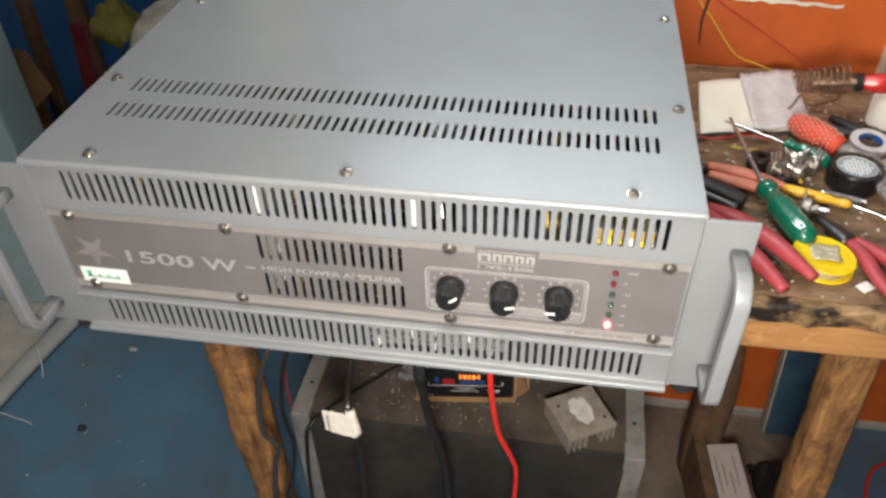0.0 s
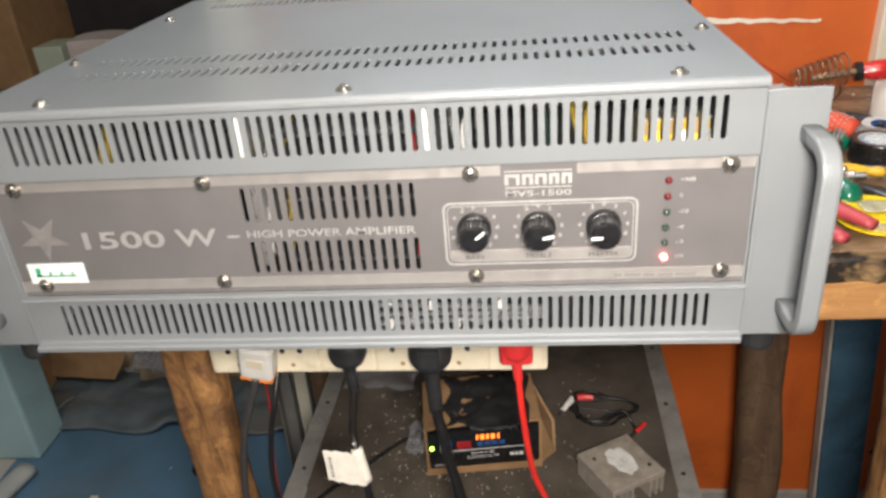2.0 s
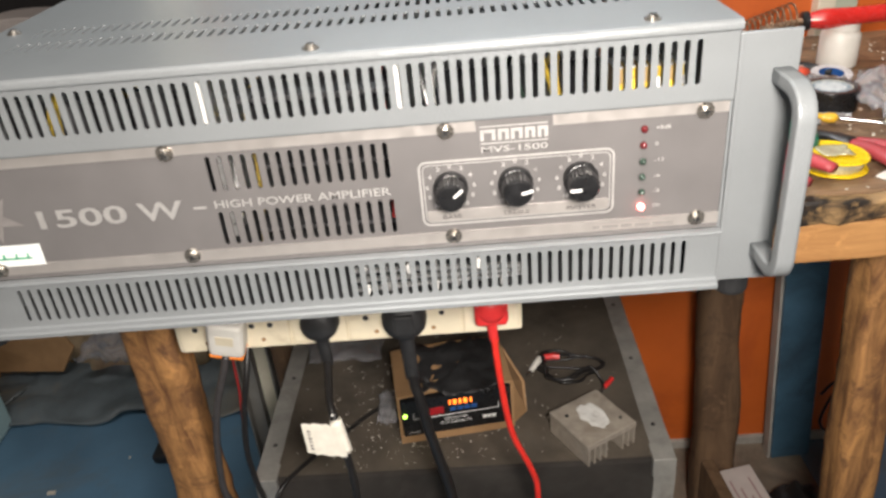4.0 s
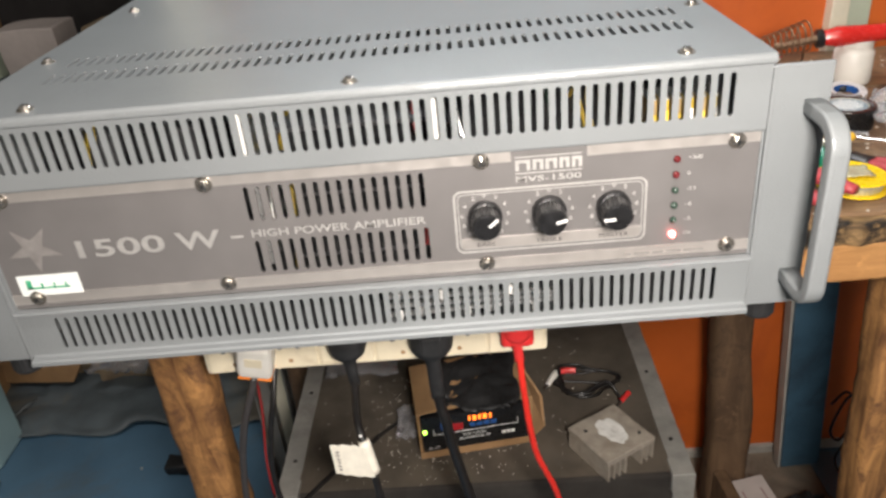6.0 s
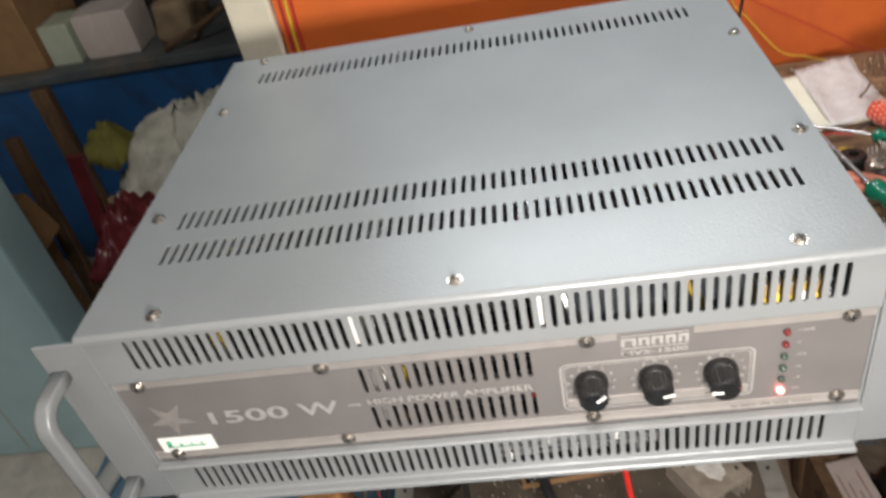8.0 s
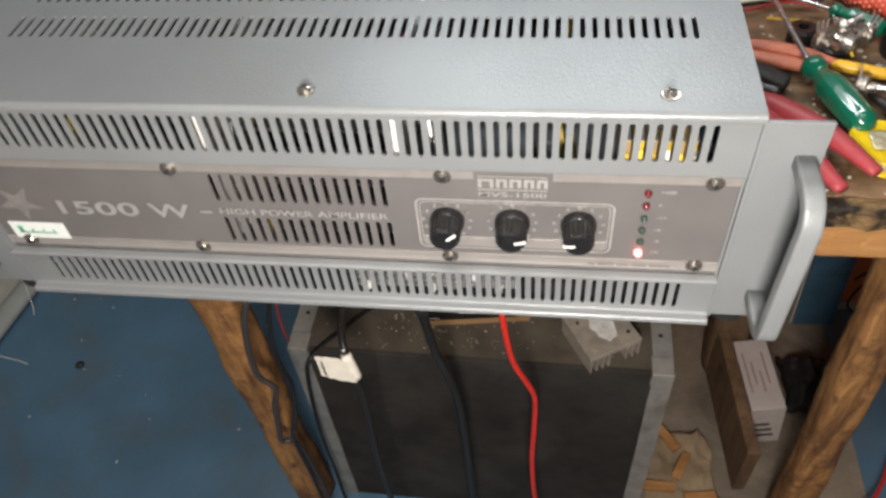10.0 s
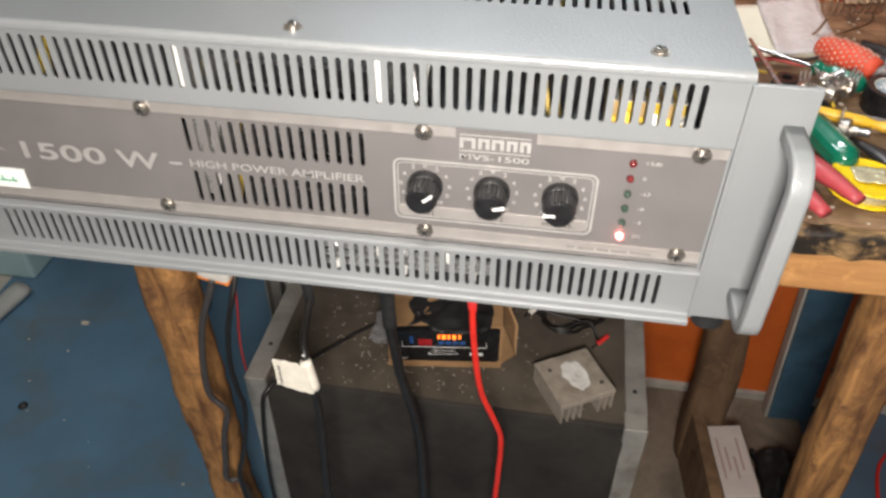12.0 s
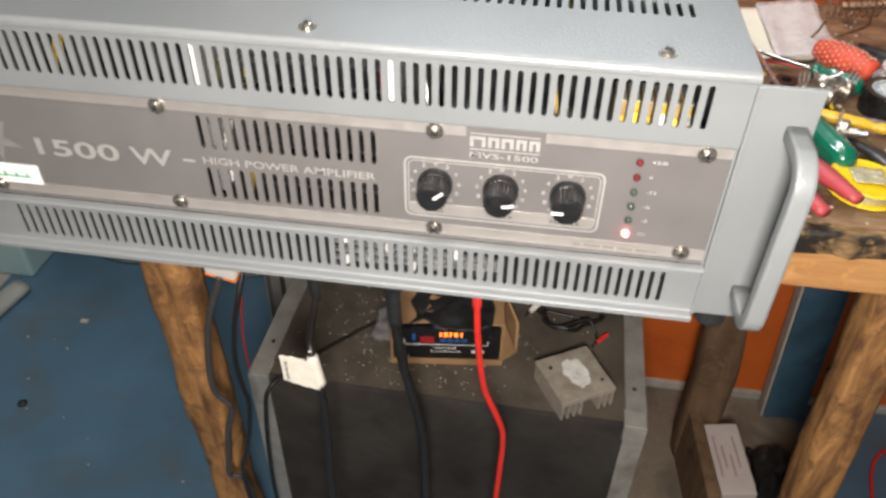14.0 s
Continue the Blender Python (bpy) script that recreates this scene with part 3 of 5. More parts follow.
lettering("MVS-1500", 0.0797, 0.7012, 0.0033, 0.034, Y1, panel, bold=0.01)
lettering("BASS", 0.0572, 0.6652, 0.0024, 0.0098, -0.0012, panel, "ink", bold=0.01)
lettering("TREBLE", 0.0892, 0.6652, 0.0024, 0.0142, -0.0012, panel, "ink")
lettering("MASTER", 0.1232, 0.6652, 0.0024, 0.0155, -0.0012, panel, "ink")

# maker's mark: blocks between two rules; a five-armed emblem
bm = bar_marks(bmesh.new(), 0.0795, 0.7148, ((0, 0.0345),), 0.0007, Y1)
bar_marks(bm, 0.0795, 0.7058, ((0, 0.0345),), 0.0007, Y1)
for a, b in ((0, 0.0078), (0.009, 0.0146), (0.0156, 0.0216), (0.0228, 0.028), (0.0292, 0.0345)):
    bar_marks(bm, 0.0795, 0.7076, ((a, a + 0.0019), (b - 0.0019, b)), 0.006, Y1)
    bar_marks(bm, 0.0795, 0.7118, ((a + 0.0019, b - 0.0019),), 0.0018, Y1)
part("emblem_block", bm, "print", panel)
part("emblem_ground", made_box(0.0775, 0.1165, -0.00025, 0.0002, 0.6995, 0.7192), "facia", panel)
bm = bmesh.new()
star = []
for k in range(10):
    a, r = -math.pi / 2 + 2 * math.pi * k / 10, (0.0158, 0.0058)[k % 2]
    star.append(bm.verts.new((-0.1825 + r * 1.0 * math.cos(a), Y1, 0.685 + r * 0.95 * math.sin(a))))
bm.faces.new(star)
part("emblem_star", bm, "emblem", panel, "grey five-armed emblem")
sticker = part("sticker", made_box(-0.198, -0.1635, -0.0009, -0.0003, 0.6562, 0.669), "sticker", panel, "white sticker with green scribbled bars")
bm = bmesh.new()
for a, b, h in ((0.004, 0.0285, 0.0011), (0.0045, 0.0075, 0.0058), (0.0125, 0.0138, 0.0035), (0.0195, 0.0206, 0.0035), (0.026, 0.027, 0.0035)):
    bar_marks(bm, -0.198, 0.6605, ((a, b),), h, -0.0011)
part("mark", bm, "sticker_ink", sticker)


def rounded_frame(x0, x1, z0, z1, r, w, y):
    bm = bmesh.new()
    def outline(x0, x1, z0, z1, r):
        pts = []
        for cx, cz, a0 in ((x1 - r, z1 - r, 0), (x0 + r, z1 - r, 90), (x0 + r, z0 + r, 180), (x1 - r, z0 + r, 270)):
            pts += [(cx + r * math.cos(radians(a0 + k * 15)), cz + r * math.sin(radians(a0 + k * 15))) for k in range(7)]
        return pts
    a = [bm.verts.new((p[0], y, p[1])) for p in outline(x0, x1, z0, z1, r)]
    b = [bm.verts.new((p[0], y, p[1])) for p in outline(x0 + w, x1 - w, z0 + w, z1 - w, max(0.0005, r - w))]
    for k in range(len(a)):
        j = (k + 1) % len(a)
        bm.faces.new((a[k], a[j], b[j], b[k]))
    return bm


part("control_border", rounded_frame(0.0460, 0.1482, 0.6612, 0.6988, 0.0045, 0.0012, Y1), "print", panel)
part("control_border", rounded_frame(0.0481, 0.1461, 0.6633, 0.6967, 0.0034, 0.0006, Y1), "print", panel)
part("control_band", made_box(0.0490, 0.1452, -0.0008, 0.0002, 0.6641, 0.6700), "silver", panel, "silver printed band")
bm = bmesh.new()
bar_marks(bm, 0.137, 0.6522, ((0.0, 0.004), (0.0052, 0.014), (0.0152, 0.0215), (0.0227, 0.031), (0.0322, 0.0432)), 0.0016, -0.0009)
part("small_print", bm, "emblem", panel)


def knob(x, z, angle):
    m = Matrix.Translation((x, -0.0005, z)) @ Matrix.Rotation(math.pi / 2, 4, "X") @ Matrix.Rotation(angle, 4, "Z")
    bm = bmesh.new()
    n = 48
    for prof in ([(0.0091, 0.0), (0.0091, 0.003), (0.0086, 0.0042), (0.0079, 0.0046), (0.0077, 0.0138), (0.0066, 0.0156), (0.0001, 0.0159)],):
        lathe(bm, prof, m, n)
    inv = m.inverted()
    for v in bm.verts:
        q = inv @ v.co
        r = math.hypot(q.x, q.y)
        if 0.0045 < q.z < 0.0145 and r > 0.006:
            k = 1 + 0.03 * math.cos(24 * math.atan2(q.y, q.x))
            v.co = m @ Vector((q.x * k, q.y * k, q.z))
    ob = part("knob", bm, "black", amp, "black fluted control knob", smooth=False)
    part("pointer", box(bmesh.new(), -0.0007, 0.0007, 0.0018, 0.0077, 0.0152, 0.0162, m=m), "white_mark", ob, "white pointer line")


KNOBS = (0.0625, 0.0965, 0.1305)
marks = ("0", "2", "2", "4", "4", "6", "6", "8", "8", "10", "10")
for kx in KNOBS:
    for k, a in enumerate((0, 29, -29, 58, -58, 86, -86, 114, -114, 142, -142)):
        r = 0.0124
        wide = 0.0019 if k < 9 else 0.0028
        lettering(marks[k], kx + r * math.sin(radians(a)) - wide / 2, 0.6835 + r * math.cos(radians(a)) - 0.0012, 0.0025, wide, -0.0011, panel, name="scale_mark", bold=0.025)
for kx, ka in ((0.0625, -0.87), (0.0965, -1.36), (0.1305, 1.63)):
    knob(kx, 0.6835, ka)

for k, (lz, mat_name, words) in enumerate(((0.7075, "led_red", "unlit red indicator"), (0.6987, "led_red", "unlit red indicator"), (0.6898, "led_green", "unlit green indicator"), (0.681, "led_green", "unlit green indicator"), (0.6722, "led_green", "unlit green indicator"), (0.6636, "led_on", "lit red indicator"))):
    m = Matrix.Translation((0.1625, -0.0003, lz)) @ Matrix.Rotation(math.pi / 2, 4, "X")
    part("indicator", lathe(bmesh.new(), [(0.0019, 0), (0.0019, 0.0014), (0.0014, 0.0025), (0.0006, 0.003), (0.0001, 0.0031)], m, 16), mat_name, amp, words, smooth=True)
for body, lz, w in (("+3dB", 0.7066, 0.0075), ("0", 0.6978, 0.0017), ("-13", 0.6889, 0.005), ("-6", 0.68, 0.0035), ("-3", 0.6712, 0.0035), ("ON", 0.6627, 0.004)):
    lettering(body, 0.1685, lz, 0.0021, w, Y1, panel, name="scale_mark", bold=0.02)

# lower grille: top ledge, slotted face, turned-out foot
bm = slotted(bmesh.new(), -HALF, HALF, [(0.6312, 0.0106, -0.1838, 0.00561, 67, 0.0012)], 0.617, 0.6452, 0.0012, low_front)
prof = [(YL, 0.6452), (YL - 0.0022, 0.6456), (YL - 0.003, 0.6462), (YL - 0.0028, 0.647), (YL - 0.002, 0.6474), (-0.0005, 0.6474)]
for (ya, za), (yb, zb) in zip(prof, prof[1:]):
    bm.faces.new([bm.verts.new(p) for p in ((-HALF, ya, za), (-HALF, yb, zb), (HALF, yb, zb), (HALF, ya, za))])
prof = [(YL, 0.617), (YL - 0.0008, 0.6164), (YL - 0.0045, 0.616), (YL - 0.0055, 0.6152), (YL - 0.0055, 0.6128), (YL - 0.0045, 0.6121), (YL + 0.004, 0.6121)]
for (ya, za), (yb, zb) in zip(prof, prof[1:]):
    bm.faces.new([bm.verts.new(p) for p in ((-HALF + 0.001, ya, za), (-HALF + 0.001, yb, zb), (HALF, yb, zb), (HALF, ya, za))])
bmesh.ops.remove_doubles(bm, verts=bm.verts, dist=1e-6)
part("lower_grille", bm, "paint", amp, "slotted grey lower front strip with turned-out foot")

for s in (-1, 1):
    a, b = sorted((s * 0.2075, s * 0.236))
    ear = part("rack_ear", made_box(a, b, -0.0012, 0.0012, 0.6135, 0.7525, bevel=0.0007), "paint", amp, "flat grey rack ear")
    part("corner_fold", made_box(*sorted((s * 0.2058, s * 0.2082)), -0.0025, 0.03, 0.6135, 0.7525, bevel=0.0006), "paint", ear)
    hx = s * 0.2278
    bend = [radians(90 * k / 7) for k in range(8)]
    pts = [(hx, 0.0, 0.7305), (hx, -0.012, 0.7305)]
    pts += [(hx, -0.0185 - 0.014 * math.sin(a), 0.7165 + 0.014 * math.cos(a)) for a in bend]
    pts += [(hx, -0.0325, 0.68)]
    pts += [(hx, -0.0215 - 0.011 * math.cos(a), 0.644 - 0.011 * math.sin(a)) for a in bend]
    pts += [(hx, -0.012, 0.633), (hx, 0.0, 0.633)]
    part("rubber_foot", lathe(bmesh.new(), [(0.0085, 0.598 - ZB), (0.0095, 0.6 - ZB), (0.0095, 0.6132 - ZB)], Matrix.Translation((s * 0.221, 0.014, ZB)), 20), "matt_black", amp, "black rubber foot")
    grip = part("handle", tube(pts, 0.0046, n=28, flat=0.8, squareness=0.85, smooth=False), "paint", amp, "grey painted U-shaped handle", smooth=True)

# what shows through the slots
part("transformer", lathe(bmesh.new(), [(0.02, 0), (0.055, 0.002), (0.06, 0.012), (0.06, 0.05), (0.055, 0.06), (0.02, 0.062)], Matrix.Translation((-0.125, 0.2, ZB + 0.002)), 32), "matt_black", amp, smooth=True)
for x in (-0.0595, 0.0385):
    part("bracket", made_box(x, x + 0.0045, 0.004, 0.33, ZB + 0.05, ZT - 0.009), "alum", amp, "bright aluminium bracket")
    part("bracket", made_box(x - 0.0015, x + 0.0035, 0.0025, 0.0095, 0.7215, ZT - 0.006, bevel=0.001), "tinned", amp, "bright aluminium bracket")
for z in (0.622, 0.6285, 0.635):
    part("bus_bar", made_box(0.002, 0.098, -0.0015, 0.0015, -0.0008, 0.0008, m=Matrix.Translation((0, 0.0035, z)) @ Matrix.Rotation((z - 0.628) * 6, 4, "Y")), "alum", amp, "bright tinned bar")
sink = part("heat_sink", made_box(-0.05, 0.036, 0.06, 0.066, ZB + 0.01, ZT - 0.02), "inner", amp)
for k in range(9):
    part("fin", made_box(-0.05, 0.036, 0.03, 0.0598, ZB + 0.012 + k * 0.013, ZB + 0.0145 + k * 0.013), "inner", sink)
# board takes the dark inner grey so the slots above it look shaded
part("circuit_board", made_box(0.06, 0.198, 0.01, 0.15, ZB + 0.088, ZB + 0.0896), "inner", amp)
for k in range(6):
    x = 0.1463 + k * 0.00607
    part("coil", roughened(made_box(x, x + 0.0048, 0.0008, 0.019, ZB + 0.1085, ZB + 0.127, bevel=0.001), 0.0008, 200), ("board", "gold")[k % 2], amp, "yellow wound coil")
    part("coil_tape", made_box(x + 0.0002, x + 0.0046, 0.0001, 0.0013, ZB + 0.114 + 0.0016 * (k % 3), ZB + 0.1195 + 0.002 * (k % 2)), ("gold", "yellow_wire", "gold", "white_mark", "yellow_wire", "alum")[k], amp)
    part("coil_cap", made_box(x + 0.0002, x + 0.0046, 0.0002, 0.017, ZB + 0.1272, ZB + 0.128), "alum", amp)
for k in range(5):
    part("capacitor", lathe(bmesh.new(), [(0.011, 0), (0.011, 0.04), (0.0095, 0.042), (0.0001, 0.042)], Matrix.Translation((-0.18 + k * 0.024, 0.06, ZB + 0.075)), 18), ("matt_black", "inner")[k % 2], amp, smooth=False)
for k, (x, mat_name) in enumerate(((-0.152, "gold"), (-0.146, "gold"), (-0.045, "gold"), (0.03, "red_wire"), (0.052, "alum"), (0.058, "white_mark"), (-0.056, "white_mark"), (0.118, "gold"), (0.126, "yellow_wire"), (0.104, "led_green"))):
    z0 = ZB + 0.09 + 0.01 * math.sin(k * 2.1)
    part("lead", tube([(x, 0.012, z0 - 0.04), (x + 0.003, 0.02, z0), (x - 0.002, 0.04, z0 + 0.03), (x + 0.004, 0.08, z0 + 0.04), (x, 0.14, z0)], 0.0014, n=6), mat_name, amp)
for k in range(14):
    x = 0.01 + (k % 7) * 0.013
    part("terminal", lathe(bmesh.new(), [(0.0022, 0), (0.0022, 0.005), (0.0001, 0.006)], Matrix.Translation((x, 0.002 + 0.003 * (k % 3), ZB + 0.008 + 0.012 * (k // 7))), 8), ("tinned", "inner", "alum")[k * 5 % 3], amp)


# ---- loudspeaker and what stands on it ----
SX0, SX1, SY0, SY1, SZ = -0.137, 0.2405, 0.1305, 0.44, 0.345
speaker = thing("loudspeaker", (0.046, 0.28, 0), "black carpeted loudspeaker box with aluminium corner angles", "loudspeaker")
bm = made_box(SX0 + 0.002, SX1 - 0.002, SY0 + 0.002, SY1, 0.001, SZ - 0.0015, bevel=0.003)
part("cabinet", bm, "carpet", speaker)
part("top_cover", made_box(SX0 + 0.006, SX1 - 0.006, SY0 + 0.006, SY1 - 0.004, SZ - 0.0014, SZ - 0.0006), "dusty", speaker, "dusty brown-black carpet top")


def angle_strip(name, p, q, a, b, w=0.019, t=0.0016):
    """An L-section from p to q with flanges along a and b."""
    p, q, a, b = Vector(p), Vector(q), Vector(a), Vector(b)
    prof = [0 * a, w * a, w * a + t * b, t * a + t * b, t * a + w * b, w * b]
    bm = bmesh.new()
    n = 14
    rings = [[bm.verts.new(p + (q - p) * k / n + v + 0.0006 * Vector((noise.noise((p + (q - p) * k / n) * 40), noise.noise((p + (q - p) * k / n) * 40 + Vector((7, 7, 7))), 0))) for v in prof] for k in range(n + 1)]
    for r, s in zip(rings, rings[1:]):
        for i in range(6):
            j = (i + 1) % 6
            bm.faces.new((r[i], r[j], s[j], s[i]))
    bm.faces.new(rings[0])
    bm.faces.new(rings[-1][::-1])
    bmesh.ops.recalc_face_normals(bm, faces=bm.faces)
    return part(name, bm, "angle", speaker, "scratched aluminium corner angle")


X, Y, Z = Vector((1, 0, 0)), Vector((0, 1, 0)), Vector((0, 0, 1))
for px, ax in ((SX0, X), (SX1, -X)):
    top = angle_strip("corner_angle", (px, SY0 + 0.0195, SZ), (px, SY1, SZ), ax, -Z)
    angle_strip("corner_angle", (px, SY0, 0.001), (px, SY0, SZ - 0.001), ax, Y)
    cap = made_box(*sorted((px, px + ax.x * 0.0205)), SY0 - 0.0012, SY0 + 0.02, SZ - 0.02, SZ + 0.0012, bevel=0.0012)
    part("corner_cap", cap, "angle", speaker)
    for k in range(3):
        part("rivet", lathe(bmesh.new(), [(0.0022, 0), (0.0018, 0.0007), (0.0001, 0.0009)], Matrix.Translation((px + ax.x * 0.0105, SY0 + 0.045 + 0.1 * k, SZ)), 10), "tool_steel", top)

speaker.rotation_euler = (0, 0, radians(-0.9))

# crumbs on the carpet
rng = random.Random(4)
bm = bmesh.new()
for k in range(520):
    cx, cy = rng.uniform(SX0 + 0.03, SX1 - 0.03), SY0 + 0.01 + 0.3 * rng.random() ** 1.3
    if k < 330:
        cx, cy = rng.gauss(0.0, 0.05), rng.gauss(0.2, 0.06)
    if not (SX0 + 0.02 < cx < SX1 - 0.02 and SY0 + 0.005 < cy < SY1):
        continue
    s = rng.uniform(0.0002, 0.0008)
    box(bm, -s * (1 + 3 * (k % 9 == 0)), s, -s * 0.5, s * 0.5, 0, s * 0.7, m=Matrix.Translation((cx, cy, SZ - 0.0005)) @ Matrix.Rotation(rng.uniform(0, 3), 4, "Z"))
solo("crumbs", bm, "crumb", "pale solder and plaster crumbs on the speaker top", "debris", kind="stuff")


def media_player():
    """A small player panel in a cut-down cardboard box."""
    m = Matrix.Translation((-0.0065, 0.1715, SZ)) @ Matrix.Rotation(0.125, 4, "Z") @ Matrix.Diagonal((1.08, 1.08, 1.13, 1))
    W, D, H, T = 0.1, 0.066, 0.046, 0.0022
    t = thing("media_player", m.translation, "cardboard box with a lit black media player panel", "media player")
    f = lambda *a, **k: box(bmesh.new(), *a, m=m, **k)
    part("box_floor", f(0, W, 0, D, 0, T), "card", t)
    part("box_lip", f(0, W, -0.0025, -0.0003, 0, 0.0068), "card", t, "narrow front lip of brown cardboard")
    part("box_side", f(0, T, 0, D, T, H), "card", t)
    part("box_side", f(W - T, W, 0, D, T, H), "card", t)
    part("box_back", f(T, W - T, D - T, D, T, H), "card", t)
    lid = bmesh.new()
    n = 8
    rows = [[lid.verts.new(m @ Vector((W * i / n, D * j / n, H + 0.0008 + 0.003 * math.sin(3.1 * i / n) * (1 - 0.3 * j / n) + 0.001 * noise.noise(Vector((i * 0.7, j * 0.9, 2)))))) for i in range(n + 1)] for j in range(n + 1)]
    for j in range(n):
        for i in range(n):
            lid.faces.new((rows[j][i], rows[j][i + 1], rows[j + 1][i + 1], rows[j + 1][i]))
    thicken(lid, T)
    part("box_lid", lid, "card", t)
    flap = bmesh.new()
    pts = [Vector(p) for p in ((W, 0.0, T), (W + 0.014, 0.012, T), (W + 0.016, 0.03, H * 0.45), (W + 0.001, 0.05, H), (W, 0.004, H))]
    flap.faces.new([flap.verts.new(m @ p) for p in pts])
    thicken(flap, 0.002)
    part("box_flap", flap, "card", t)
    face = part("player_panel", f(0.003, W - 0.003, -0.002, 0.004, 0.006, H - 0.003, bevel=0.0008), "black", t, "black player front panel")
    g = lambda x0, x1, z0, z1, d: box(bmesh.new(), x0, x1, -0.002 - d, -0.0018, z0, z1, m=m)
    for k, (a, b) in enumerate(((0.044, 0.0455), (0.0475, 0.0505), (0.0525, 0.0545), (0.0565, 0.0595), (0.062, 0.0635))):
        part("display_segment", g(a, b, 0.0338, 0.0385, 0.0003), "display", face, "lit orange display segment")
    for k in range(4):
        part("key", g(0.0445 + 0.0062 * k, 0.0492 + 0.0062 * k, 0.028, 0.0312, 0.0012), "blue_led", face, "blue key")
    part("key", g(0.0195, 0.0225, 0.029, 0.036, 0.0012), "blue_led", face, "blue key")
    part("card_slot", g(0.027, 0.039, 0.026, 0.033, 0.0006), "red_key", face, "dark red slot")
    part("socket", lathe(bmesh.new(), [(0.0038, 0), (0.0038, 0.001), (0.0025, 0.001), (0.0024, 0.0003), (0.0001, 0.0003)], m @ Matrix.Translation((0.012, -0.002, 0.016)) @ Matrix.Rotation(math.pi / 2, 4, "X"), 16), "matt_black", face)
    part("power_lamp", lathe(bmesh.new(), [(0.0017, 0), (0.0015, 0.0015), (0.0001, 0.0022)], m @ Matrix.Translation((0.0055, -0.002, 0.0285)) @ Matrix.Rotation(math.pi / 2, 4, "X"), 14), "green_on", face, "lit green lamp", smooth=True)
    part("jack", lathe(bmesh.new(), [(0.002, 0), (0.002, 0.001), (0.0001, 0.001)], m @ Matrix.Translation((0.088, -0.002, 0.034)) @ Matrix.Rotation(math.pi / 2, 4, "X"), 12), "matt_black", face)
    part("rule", g(0.0125, 0.0865, 0.0235, 0.0241, 0.0002), "white_mark", face)
    part("rule", g(0.0125, 0.0131, 0.0241, 0.03, 0.0002), "white_mark", face)
    part("rule", g(0.0859, 0.0865, 0.0241, 0.03, 0.0002), "white_mark", face)
    at = lambda x, z: m @ Matrix.Translation((x, -0.0024, z))
    lettering("USB PLAYER", 0, 0, 0.0026, 0.0205, 0, face, "white_mark", turn=at(0.0385, 0.0188))
    lettering("PLUS DIGITAL FM", 0, 0, 0.0026, 0.0265, 0, face, "white_mark", turn=at(0.0355, 0.0147))
    lettering("ON/OFF", 0, 0, 0.0024, 0.0105, 0, face, "white_mark", turn=at(0.007, 0.009))
    part("maker_mark", bar_marks(bmesh.new(), 0, 0, ((0, 0.0035), (0.0042, 0.0072), (0.0079, 0.0115)), 0.0034, 0, at(0.072, 0.0145)), "white_mark", face)


media_player()


def heat_sink_block():
    m = Matrix.Translation((0.1695, 0.1612, SZ)) @ Matrix.Rotation(0.515, 4, "Z") @ Matrix.Diagonal((1, 1, 1.2, 1))
    t = thing("heat_sink", m.translation, "dusty cast heat sink, fins down, with dried white paste", "heat sink")
    W, D = 0.0275, 0.0275
    part("plate", roughened(box(bmesh.new(), -W, W, -D, D, 0.0155, 0.0205, bevel=0.001, m=m), 0.0005, 90, 3), "sink", t)
    for k in range(9):
        x = -W + 0.002 + k * (2 * W - 0.004) / 8
        if k in (4, 5):
            continue
        part("fin", box(bmesh.new(), x - 0.0009, x + 0.0009, -D, D, 0.0005, 0.0157, m=m), "sink", t)
    bm = bmesh.new()
    n = 36
    ring = [bm.verts.new(m @ Vector((0.002 + 0.0112 * math.cos(a) * (1 + 0.3 * noise.noise(Vector((math.cos(a) * 2, math.sin(a) * 2, 1)))), 0.001 + 0.0168 * math.sin(a) * (1 + 0.3 * noise.noise(Vector((math.cos(a) * 2, math.sin(a) * 2, 8)))), 0.0207))) for a in [2 * math.pi * k / n for k in range(n)]]
    bm.faces.new(ring)
    thicken(bm, 0.0006)
    part("paste_patch", bm, "paste", t, "dried white paste patch")
    part("hole", lathe(bmesh.new(), [(0.0018, 0), (0.0018, 0.0004), (0.0001, 0.0004)], m @ Matrix.Translation((-0.018, 0.014, 0.0205)), 12), "matt_black", t)
    part("hole", lathe(bmesh.new(), [(0.0018, 0), (0.0018, 0.0004), (0.0001, 0.0004)], m @ Matrix.Translation((0.02, -0.015, 0.0205)), 12), "matt_black", t)


heat_sink_block()


